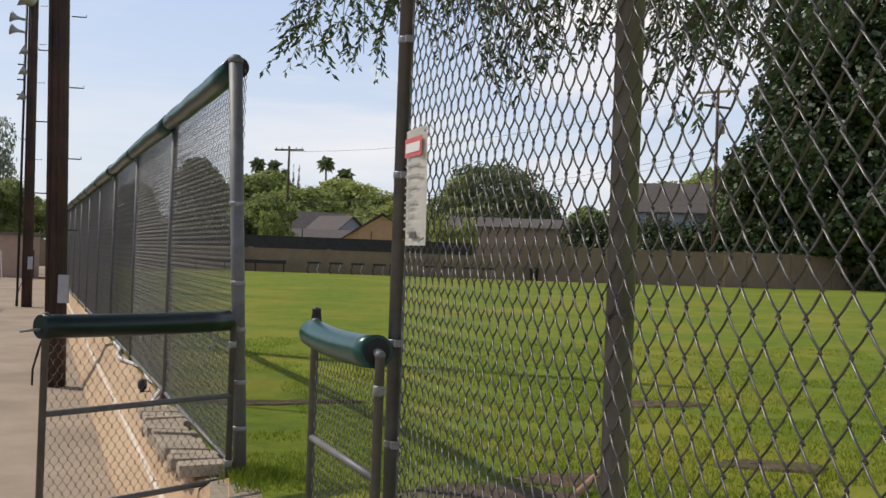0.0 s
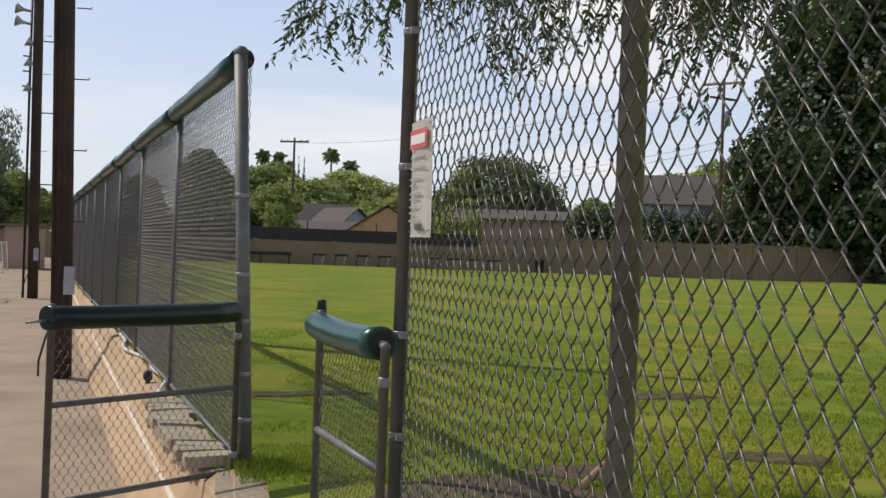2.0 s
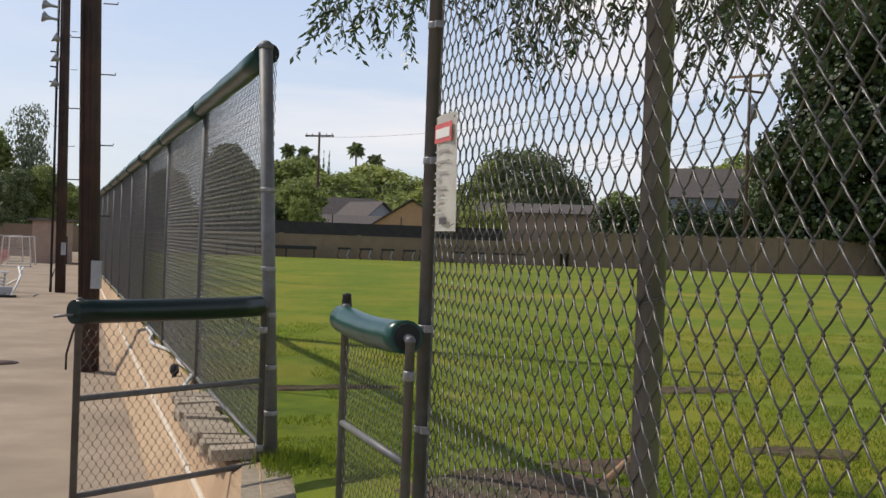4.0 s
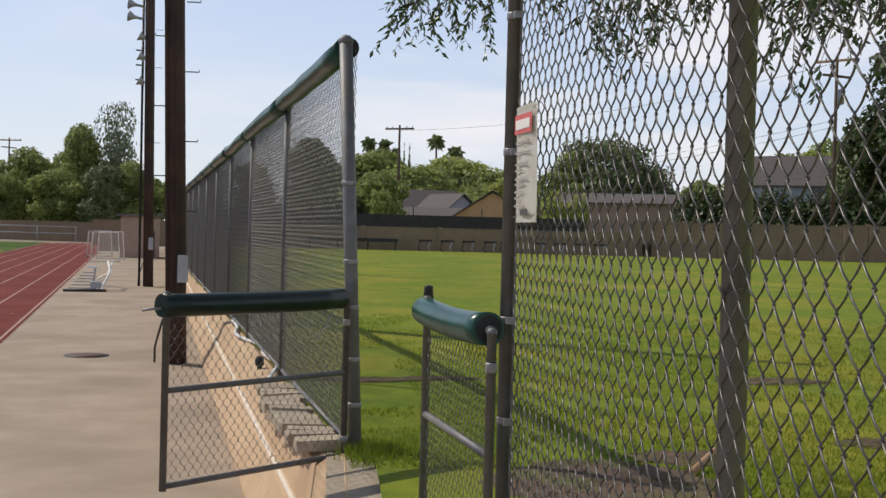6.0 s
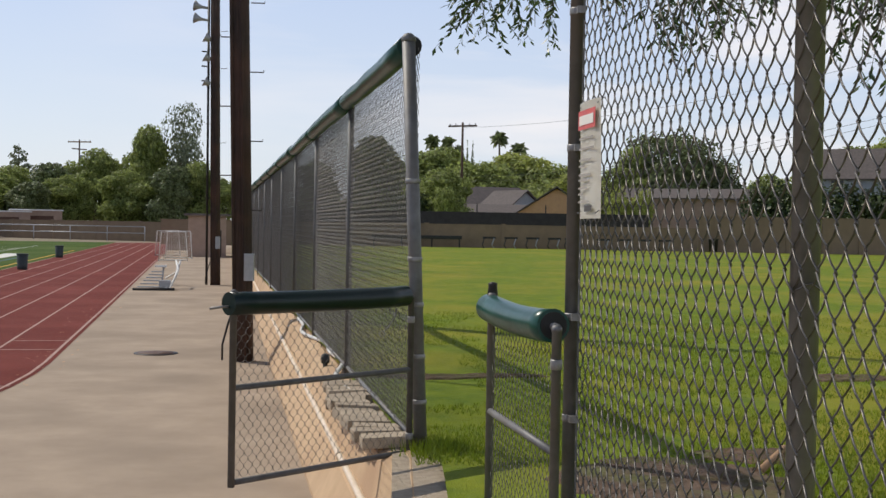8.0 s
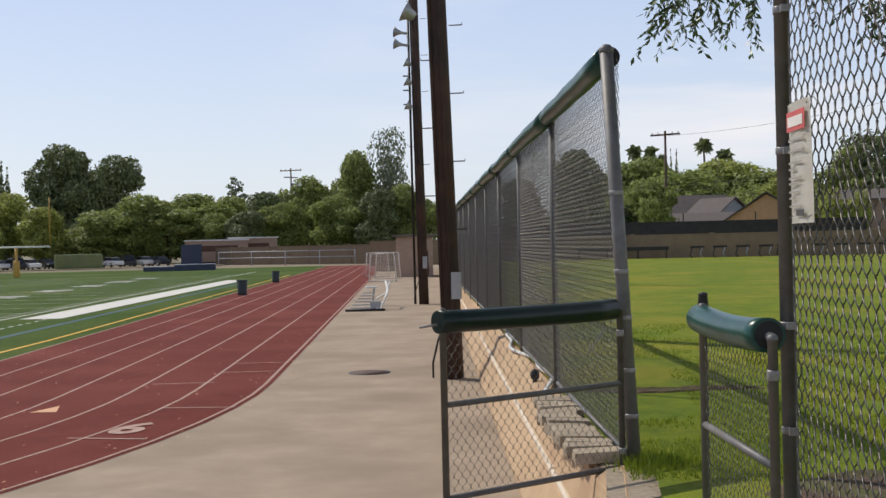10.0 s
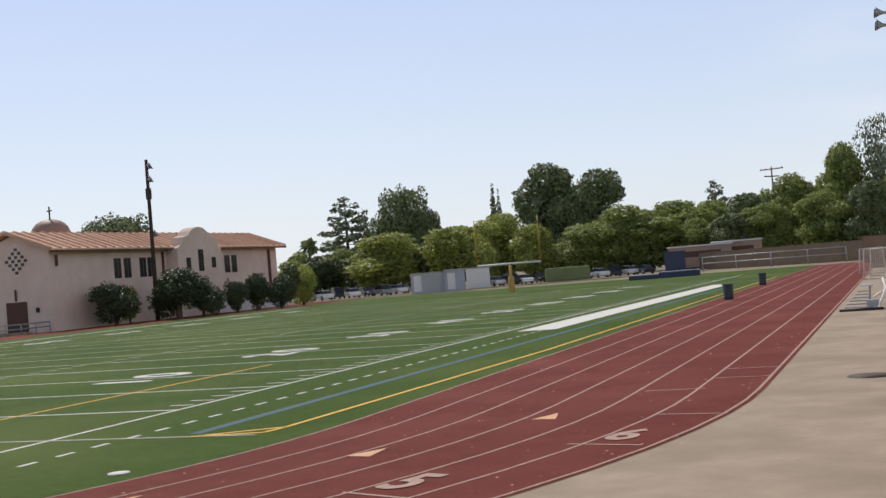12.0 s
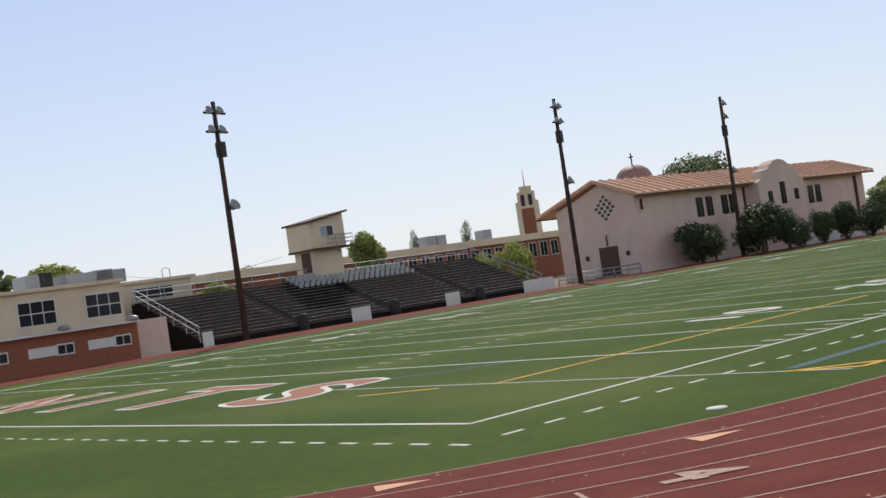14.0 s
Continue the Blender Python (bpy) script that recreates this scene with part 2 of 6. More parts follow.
M_CAN = mat("can_plastic", (0.035, 0.05, 0.048), (0.025, 0.035, 0.034), 5, 0.6)
M_COPPER = mat("copper_dome", (0.36, 0.22, 0.17), (0.28, 0.17, 0.13), 3, 0.6)


# ---------------------------------------------------------------- helpers of mesh
def part(name, bm, material, parent=None, label=""):
    me = bpy.data.meshes.new(name)
    bm.to_mesh(me)
    bm.free()
    me.materials.append(material)
    ob = new(name, me)
    ob.parent = parent
    return tagged(ob, label)


def raw(name, verts, faces, material, parent=None, label=""):
    me = bpy.data.meshes.new(name)
    me.from_pydata(verts, [], faces)
    me.materials.append(material)
    ob = new(name, me)
    ob.parent = parent
    return tagged(ob, label)


def share(name, me, m, parent):
    ob = new(name, me)
    ob.parent = parent
    ob.matrix_basis = m
    return ob


def thing(name, label, category, group="", at=None, kind=""):
    ob = new(name)
    ob.empty_display_size = 0.1
    if at is not None:
        ob.matrix_basis = at
    return tagged(ob, label, category, group, kind)


def box(bm, x0, x1, y0, y1, z0, z1, bevel=0.0, m=None):
    vs = [bm.verts.new((x, y, z)) for x in (x0, x1) for y in (y0, y1) for z in (z0, z1)]
    fs = [bm.faces.new([vs[i] for i in q]) for q in ((0, 1, 3, 2), (4, 6, 7, 5), (0, 4, 5, 1), (2, 3, 7, 6), (0, 2, 6, 4), (1, 5, 7, 3))]
    if bevel:
        es = list({e for f in fs for e in f.edges})
        r = bmesh.ops.bevel(bm, geom=es, offset=bevel, segments=2, affect="EDGES", profile=0.7)
        vs = list({v for f in r["faces"] for v in f.verts} | {v for v in vs if v.is_valid})
    if m is not None:
        bmesh.ops.transform(bm, matrix=m, verts=[v for v in vs if v.is_valid])
    return bm


def boxed(*a, **k):
    return box(bmesh.new(), *a, **k)


def tube(bm, pts, r, n=10, r_end=None, caps=True):
    """A round bar along points."""
    pts = [Vector(p) for p in pts]
    rings = []
    side = None
    for i, p in enumerate(pts):
        d = (pts[min(i + 1, len(pts) - 1)] - pts[max(i - 1, 0)]).normalized()
        if side is None:
            side = d.orthogonal().normalized()
        side = (side - d * side.dot(d)).normalized()
        up = d.cross(side)
        rr = r if r_end is None else r + (r_end - r) * i / max(1, len(pts) - 1)
        rings.append([bm.verts.new(p + (side * math.cos(a) + up * math.sin(a)) * rr) for a in (2 * math.pi * k / n for k in range(n))])
    for a, b in zip(rings, rings[1:]):
        for k in range(n):
            f = bm.faces.new((a[k], a[(k + 1) % n], b[(k + 1) % n], b[k]))
            f.smooth = n > 6
    if caps:
        bm.faces.new(rings[0][::-1])
        bm.faces.new(rings[-1])
    return bm


def tubed(pts, r, n=10, **k):
    return tube(bmesh.new(), pts, r, n, **k)


def lathe(bm, prof, n=16, m=None):
    """A turned form from (radius, height) pairs."""
    rings = [[bm.verts.new((r * math.cos(2 * math.pi * k / n), r * math.sin(2 * math.pi * k / n), z)) for k in range(n)] for r, z in prof]
    for a, b in zip(rings, rings[1:]):
        for k in range(n):
            f = bm.faces.new((a[k], a[(k + 1) % n], b[(k + 1) % n], b[k]))
            f.smooth = True
    bm.faces.new(rings[0][::-1])
    bm.faces.new(rings[-1])
    if m is not None:
        bmesh.ops.transform(bm, matrix=m, verts=[v for r in rings for v in r])
    return bm


def prism(bm, outline, y0, y1, m=None):
    """An outline in x, z, drawn out from y0 to y1."""
    a = [bm.verts.new((x, y0, z)) for x, z in outline]
    b = [bm.verts.new((x, y1, z)) for x, z in outline]
    bm.faces.new(a[::-1])
    bm.faces.new(b)
    for i in range(len(a)):
        j = (i + 1) % len(a)
        bm.faces.new((a[i], a[j], b[j], b[i]))
    bmesh.ops.recalc_face_normals(bm, faces=bm.faces)
    if m is not None:
        bmesh.ops.transform(bm, matrix=m, verts=a + b)
    return bm


def polar(az, d, z=0.0):
    return Vector((d * math.sin(radians(az)), d * math.cos(radians(az)), z))


def high(el, d):
    return EYE + d * math.tan(radians(el))


def unit(az):
    return Vector((math.sin(radians(az)), math.cos(radians(az)), 0))


def facing(p, az):
    """A frame at p whose y axis points along the bearing az."""
    return Matrix.Translation(p) @ Matrix.Rotation(-radians(az), 4, "Z")


# ---------------------------------------------------------------- ground
CORNER = Vector((-17.33, 10.83, 0))      # the corner of the end zone
F_A = unit(-9.4)                       # along the side line
F_N = unit(-99.4)                      # across the field
UP = 0.87                             # the lawn and the walk by the gate stand this high over the track
FENCE0, FENCE_D = Vector((0.157, 9.18, UP)), Vector((-0.1508, 0.9886, 0))


def gz(x, y):
    """The sports ground is level."""
    return 0.0


def draped(name, rows, material, parent=None, lift=0.0, label=""):
    """A strip over the ground: rows of points across it, left to right."""
    verts, faces, w = [], [], len(rows[0])
    for r in rows:
        for p in r:
            verts.append((p[0], p[1], gz(p[0], p[1]) + lift))
    for i in range(len(rows) - 1):
        for j in range(w - 1):
            faces.append((i * w + j, i * w + j + 1, (i + 1) * w + j + 1, (i + 1) * w + j))
    ob = raw(name, verts, faces, material, parent, label)
    return ob


def stripe(name, p, q, width, material, parent=None, lift=0.012, steps=None):
    p, q = Vector((p[0], p[1], 0)), Vector((q[0], q[1], 0))
    d = (q - p).normalized()
    s = Vector((-d.y, d.x, 0)) * width / 2
    k = steps or max(1, int((q - p).length / 4))
    return draped(name, [[p.lerp(q, i / k) - s, p.lerp(q, i / k) + s] for i in range(k + 1)][::1], material, parent, lift)


G_STEP = [-1800, -1200, -800, -500, -350, -260] + [-200 + 8 * i for i in range(51)] + [260, 350, 500, 800, 1200, 1800]
ground = draped("ground", [[(x, y) for x in G_STEP] for y in G_STEP], M_EARTH, lift=-0.08)
tagged(ground, "dry brown earth reaching to the horizon", "ground", kind="structure")

# running track: a straight and the near bend
T_W, T_OUT = 7.1, 12.8      # breadth, and the outer edge's distance from the side line


def on_field(a, b):
    """a metres along the side line from the corner, b metres into the field."""
    return CORNER + F_A * a + F_N * b


def track_point(s, off):
    """s metres along the outer edge from the start of the straight (negative: round the bend), off metres inwards."""
    f = off / T_W
    a0, r = 8.7 - 2.5 * f, 26.0 - 7.0 * f
    if s >= 0:
        return on_field(a0 + s, -T_OUT + off)
    v = -s / 26.0
    return on_field(a0 - r * math.sin(v), -T_OUT + off + r * (1 - math.cos(v)))


S_LIST = [-80 + 1.6 * i for i in range(50)] + [2.5 * i for i in range(52)]
track = draped("running_track", [[track_point(s, o) for o in (T_W, T_W * 0.5, 0)] for s in S_LIST], M_TRACK, lift=0.006)
tagged(track, "rust-red rubber running track with pale lane lines", "running track", kind="structure")
far_rows = [[on_field(a, 63.5), on_field(a, 55.0)] for a in range(-24, 140, 6)]
far_track = draped("running_track", far_rows, M_TRACK, lift=0.012)
tagged(far_track, "far straight of the rust-red running track", "running track", kind="structure")
LANES = 6
LANE = (T_W - 0.16) / LANES
for k in range(LANES + 1):
    o = 0.08 + k * LANE
    w = 0.055
    draped("lane_line", [[track_point(s, o + w), track_point(s, o)] for s in S_LIST], M_TLINE, track, 0.012)


def track_frame(a, b):
    """A frame on the track at field place a, b, turned so that x runs along the lanes."""
    p = on_field(a, b)
    best = min((((track_point(-0.25 * i, o) - p).length, -0.25 * i, o) for i in range(-80, 120) for o in (0.6, 1.8, 3.0, 4.2, 5.3, 6.4)), key=lambda q: q[0])
    d = (track_point(best[1] + 0.5, best[2]) - track_point(best[1] - 0.5, best[2])).normalized()
    return p, d, Vector((-d.y, d.x, 0))


# start lines across single lanes, pale triangles of the relay zones, lane numbers
for a, b in ((2.7, -11.25), (-0.7, -9.3), (-4.4, -6.7), (12.7, -12.1), (9.1, -11.1), (10.9, -12.1), (5.6, -12.0)):
    p, d, n_ = track_frame(a, b)
    stripe("start_line", p - n_ * LANE / 2, p + n_ * LANE / 2, 0.06, M_TLINE, track, 0.014)
for a, b in ((5.81, -9.57), (2.45, -7.78), (-0.96, -5.76), (-4.18, -3.19)):
    p, d, n_ = track_frame(a, b)
    up_ = Vector((0, 0, 0.015))
    raw("relay_triangle", [tuple(p - d * 0.3 + n_ * 0.22 + up_), tuple(p - d * 0.3 - n_ * 0.22 + up_), tuple(p + d * 0.45 + up_)], [(0, 1, 2)], M_TRI, track)


def lettering(name, body, size, m, material, parent=None, depth=0.002, align="CENTER", bold=0.03):
    cu = bpy.data.curves.new(name, "FONT")
    cu.body, cu.size, cu.extrude, cu.align_x, cu.align_y = body, size, depth, align, "CENTER"
    cu.offset = bold * size
    ob = bpy.data.objects.new(name, cu)
    scene.collection.objects.link(ob)
    bpy.context.view_layer.update()
    me = bpy.data.meshes.new_from_object(ob.evaluated_get(bpy.context.evaluated_depsgraph_get()))
    bpy.data.objects.remove(ob)
    me.materials.clear()
    me.materials.append(material)
    out = new(name, me)
    out.parent = parent
    out.matrix_basis = m
    return out


for body, a, b in (("6", 3.51, -11.38), ("5", 0.1, -9.4), ("4", -3.09, -7.07)):
    p, d, n_ = track_frame(a, b)
    lettering("lane_number", body, 1.0, Matrix.Translation((p.x, p.y, 0.016)) @ Matrix.Rotation(math.atan2(d.y, d.x) - math.pi / 2, 4, "Z") @ Matrix.Diagonal((1.0, 1.35, 1, 1)), M_TLINE, track)

# litter blown over the track
rl = random.Random(4)
LV0, LF0 = [], []
for i in range(260):
    q = track_point(rl.uniform(-26, 14), rl.uniform(0.0, T_W) if i % 3 else rl.uniform(-0.4, 0.6))
    a, r = rl.uniform(0, 6.28), rl.uniform(0.012, 0.035)
    i0 = len(LV0)
    LV0 += [(q.x + r * math.cos(a), q.y + r * math.sin(a), 0.02), (q.x - r * 0.5 * math.sin(a), q.y + r * 0.5 * math.cos(a), 0.03), (q.x - r * math.cos(a), q.y - r * math.sin(a), 0.02), (q.x + r * 0.5 * math.sin(a), q.y - r * 0.5 * math.cos(a), 0.024)]
    LF0.append((i0, i0 + 1, i0 + 2, i0 + 3))
lit = raw("litter", LV0, LF0, M_TRI)
tagged(lit, "dry leaves and bits scattered over the track", "litter", kind="stuff")

# apron of concrete between the track and the bank
apron_rows = []
for i in range(100):
    e = track_point(-40 + 1.6 * i, 0.02)
    x1 = min(2.5, 1.2 - 0.1425 * (e.y - 8.03))
    apron_rows.append([(e.x, e.y), (0.5 * e.x + 0.5 * x1, e.y), (max(x1, e.x + 0.1), e.y)])
apron = draped("concrete_apron", apron_rows, M_CONC, lift=0.0)
tagged(apron, "stained grey-beige concrete apron beside the track", "concrete paving", kind="structure")

# artificial turf inside the track
turf_rows = []
for i in range(96):
    p = track_point(-60 + 2 * i, T_W - 0.02)
    a, b = (p - CORNER).dot(F_A), (p - CORNER).dot(F_N)
    turf_rows.append([on_field(a, b + (55.2 - b) * j / 12) for j in range(13)])
turf = draped("football_turf", turf_rows, M_TURF, lift=0.008)
tagged(turf, "green artificial turf football field with painted lines", "football field", kind="structure")


# ---------------------------------------------------------------- painted lines of the field
YD = 0.9144
stripe("side_line", CORNER, on_field(110 * YD + 9.1, 0), 0.12, M_LINE, turf)
stripe("side_line", on_field(0, 48.8), on_field(119 * YD, 48.8), 0.5, M_LINE, turf, 0.016)
stripe("end_line", CORNER, on_field(0, 48.8), 0.13, M_LINE, turf)
for k in range(21):
    a = (10 + 5 * k) * YD
    stripe("goal_line" if k in (0, 20) else "yard_line", on_field(a, 0), on_field(a, 48.8), 0.12, M_LINE, turf)
    for j in range(1, 5):
        if k < 20:
            for b0, b1 in ((0.2, 0.85), (16.0, 16.6), (32.2, 32.8)):
                stripe("hash_mark", on_field(a + j * YD, b0), on_field(a + j * YD, b1), 0.11, M_LINE, turf)
    if k % 2 == 0 and 0 < k < 20:
        for b, turn in ((7.3, 0), (41.5, 180)):
            p = on_field(a, b)
            lettering("yard_number", str(min(k, 20 - k) * 5).replace("0", " 0"), 2.7, Matrix.Translation((p.x, p.y, 0.022)) @ Matrix.Rotation(radians(90 + 9.4 + turn), 4, "Z"), M_LINE, turf)
for i in range(68):      # dashes outside the side line and the end line
    stripe("dash_mark", on_field((i - 1.0) * 0.948, -1.79), on_field((i - 1.0) * 0.948 + 0.45, -1.79), 0.11, M_LINE, turf)
for i in range(30):
    stripe("dash_mark", on_field(-1.71, -1.85 + i * 0.948), on_field(-1.71, -1.4 + i * 0.948), 0.11, M_LINE, turf)
stripe("bench_zone_line", on_field(32.0, -1.5), on_field(80.0, -2.2), 1.6, M_LINE, turf, 0.02)
# soccer and lacrosse lines
stripe("soccer_line", on_field(4.75, -4.5), on_field(4.95, 13.0), 0.10, M_GREYINK, turf, 0.014)
stripe("blue_line", on_field(5.1, -3.05), on_field(75, -3.7), 0.28, M_BLUE, turf, 0.015)
stripe("blue_line", on_field(9.0, 8.0), on_field(4.9, 12.5), 0.24, M_BLUE, turf, 0.015)
for p, q in (((4.75, -3.2), (5.0, -4.55)), ((5.0, -4.55), (5.65, -4.65)), ((5.65, -4.65), (4.8, -3.3)), ((5.65, -4.65), (21.0, -5.1)), ((21.0, -5.1), (92.0, -5.1)), ((4.75, 4.4), (21.4, 4.5)), ((3.6, 8.0), (4.4, 5.9))):
    stripe("yellow_line", on_field(*p), on_field(*q), 0.13, M_YEL, turf, 0.018)

# end-zone letters: a white shape with a smaller rust one on it; reading direction runs against b
LET_ROT = Matrix.Rotation(radians(9.4), 4, "Z")
for body, b in (("S", 12.0), ("T", 18.4), ("I", 24.6), ("N", 30.6)):
    p = on_field(4.55, b)
    m = Matrix.Translation((p.x, p.y, 0)) @ LET_ROT @ Matrix.Diagonal((1.15, 1.0, 1, 1))
    lettering("field_letter", body, 5.6, Matrix.Translation((0, 0, 0.016)) @ m, M_LINE, turf, bold=0.06)
    lettering("field_letter", body, 5.6, Matrix.Translation((0, 0, 0.022)) @ m, M_ORA, turf, bold=0.025)
lathe_bm = lathe(bmesh.new(), [(0.17, 0.0), (0.16, 0.02), (0.03, 0.022)], 18)
cover = part("drain_cover", lathe_bm, M_LINE)
cover.location = (-13.21, 12.6, 0.012)
tagged(cover, "round pale drain cover at the edge of the turf", "drain cover")

# ---------------------------------------------------------------- upper ground: lawn, bank, landing
def fence_x(y):
    return FENCE0.x + FENCE_D.x / FENCE_D.y * (y - FENCE0.y)


rows = []
for i in range(90):
    y = -12 + i * 0.6 if i < 50 else 18 + (i - 50) * 2.75
    x0 = max(fence_x(y) - 0.01, -18) if y > 9.2 else (0.35 if y > 5.9 else 1.0)
    rows.append([(x0 + (130 - x0) * (j / 60) ** 2.2, y) for j in range(61)])
verts, faces = [], []
for r in rows:
    for x, y in r:
        near = max(0.0, 1 - math.hypot(x - 3, y - 8) / 25)
        verts.append((x, y, UP + 0.05 * near * (noise.noise((x * 0.35, y * 0.35, 0)) + 0.5 * noise.noise((x * 1.3, y * 1.3, 3)))))
for i in range(len(rows) - 1):
    for j in range(60):
        a = i * 61 + j
        faces.append((a, a + 1, a + 62, a + 61))
lawn = raw("lawn", verts, faces, M_GRASS)
tagged(lawn, "mown bright green lawn with yellowish patches", "lawn", kind="structure")


def lawn_z(x, y):
    near = max(0.0, 1 - math.hypot(x - 3, y - 8) / 25)
    return UP + 0.05 * near * (noise.noise((x * 0.35, y * 0.35, 0)) + 0.5 * noise.noise((x * 1.3, y * 1.3, 3)))


def bank_x(y):
    return -0.30 - 0.1425 * (y - 8.03)


# the sloping tan bank, with its own cross-section
prof = [(0.0, -0.05), (0.0, 0.05), (0.18, 0.42), (0.22, 0.45), (0.34, 0.80), (0.42, 0.83), (0.60, 0.845), (1.1, 0.80)]
verts, faces = [], []
ys = [6.1 + 1.0 * i for i in range(85)]
for y in ys:
    for px, pz in prof:
        verts.append((min(bank_x(y) + px, fence_x(max(y, 9.2)) - 0.02 + 0.1 * (px > 1)), y, pz))
w = len(prof)
for i in range(len(ys) - 1):
    for j in range(w - 1):
        faces.append((i * w + j, i * w + j + 1, (i + 1) * w + j + 1, (i + 1) * w + j))
faces.append(tuple(range(w)))
bank = raw("retaining_bank", verts, faces, M_TAN)
tagged(bank, "tan plastered sloping bank under the tall fence", "retaining wall", kind="structure")
land = part("landing", boxed(-2.2, 1.05, -6, 4.6, -0.3, UP), M_CONC)
tagged(land, "raised concrete landing before the gate", "landing", kind="structure")
sill = part("gate_sill", boxed(0.0, 1.2, 6.1, 9.2, 0.2, UP - 0.03), M_PAVER)
tagged(sill, "worn beige paving in the gateway", "paving", kind="structure")


def bare_patch(cx, cy, rx, ry, seed):
    verts, faces = [(cx, cy, lawn_z(cx, cy) + 0.025)], []
    rings = (0.2, 0.4, 0.6, 0.75, 0.88, 1.0)
    for ring in rings:
        for k in range(72):
            a = 2 * math.pi * k / 72
            f = ring * (1 + 0.35 * noise.noise((math.cos(a) * 1.6 + seed, math.sin(a) * 1.6, seed)) + 0.22 * ring * noise.noise((math.cos(a) * 7 + seed, math.sin(a) * 7, seed)))
            x, y = cx + rx * f * math.cos(a), cy + ry * f * math.sin(a)
            verts.append((x, y, lawn_z(x, y) + (0.022 + 0.018 * noise.noise((x * 14, y * 14, seed)) if ring < 1 else -0.004)))
    for k in range(72):
        n_ = (k + 1) % 72
        faces.append((0, 1 + k, 1 + n_))
        for j in range(len(rings) - 1):
            o, w_ = 1 + 72 * j, 73 + 72 * j
            faces.append((o + k, w_ + k, w_ + n_, o + n_))
    ob = raw("bare_patch", verts, faces, M_DIRT)
    return tagged(ob, "patch of bare brown soil in the lawn", "soil", "bare patches", "structure")


for k, (cx, cy, rx, ry) in enumerate(((1.95, 7.82, 0.85, 0.80), (2.63, 8.78, 0.40, 0.27), (4.77, 9.56, 0.50, 0.29), (0.80, 13.35, 0.90, 0.17), (5.23, 13.69, 0.70, 0.27))):
    bare_patch(cx, cy, rx, ry, k * 3.1)

# pale pipe along the bank
pipe = thing("drain_pipe", "pale plastic pipe running along the tan bank", "pipe")
pp = [(bank_x(y) + 0.215, y, 0.475) for y in [6.8 + 0.8 * i for i in range(70)]]
part("pipe", tubed(pp, 0.033, 8), M_PIPE, pipe)
for y in (10.7, 16.9, 23, 29, 36):
    part("coupling", tubed([(bank_x(y) + 0.215, y, 0.475), (bank_x(y + 0.1) + 0.215, y + 0.1, 0.475)], 0.042, 10), M_PIPE, pipe)
hose = part("garden_hose", tubed([(bank_x(y) + 0.50 + 0.10 * math.sin(y * 0.9) + 0.05 * math.sin(y * 2.3), y, 0.885 + 0.01 * math.sin(y)) for y in [11.0 + 0.26 * i for i in range(110)]], 0.026, 8), M_HOSE)
tagged(hose, "white hose snaking along the top of the bank", "hose")
valve = thing("valve_cap", "dark round valve cap on the bank", "valve")
part("cap", lathe(bmesh.new(), [(0.05, 0), (0.055, 0.05), (0.05, 0.10), (0.02, 0.12)], 12, Matrix.Translation((bank_x(14.6) + 0.40, 14.6, 0.86))), M_BLACK, valve)
part("stem", tubed([(bank_x(14.6) + 0.40, 14.6, 0.75), (bank_x(14.6) + 0.40, 14.6, 0.87)], 0.03), M_BLACK, valve)
# stepped row of paver blocks beside the fence
pv = boxed(-0.19, 0.19, -0.12, 0.12, -0.045, 0.045, 0.016)
pv_me = bpy.data.meshes.new("paver")
pv.to_mesh(pv_me)
pv.free()
pv_me.materials.append(M_PAVER)
for i in range(13):
    y = 9.25 + 0.26 * i
    o = share("paver", pv_me, pose(fence_x(y) - 0.235 + random.uniform(-0.045, 0.045), y, 0.875 + random.uniform(-0.018, 0.018), random.uniform(-5, 5), random.uniform(-5, 5), 7 + random.uniform(-14, 14)), None)
    tagged(o, "loose grey-beige paver block along the fence foot", "paver", "pavers by the fence")


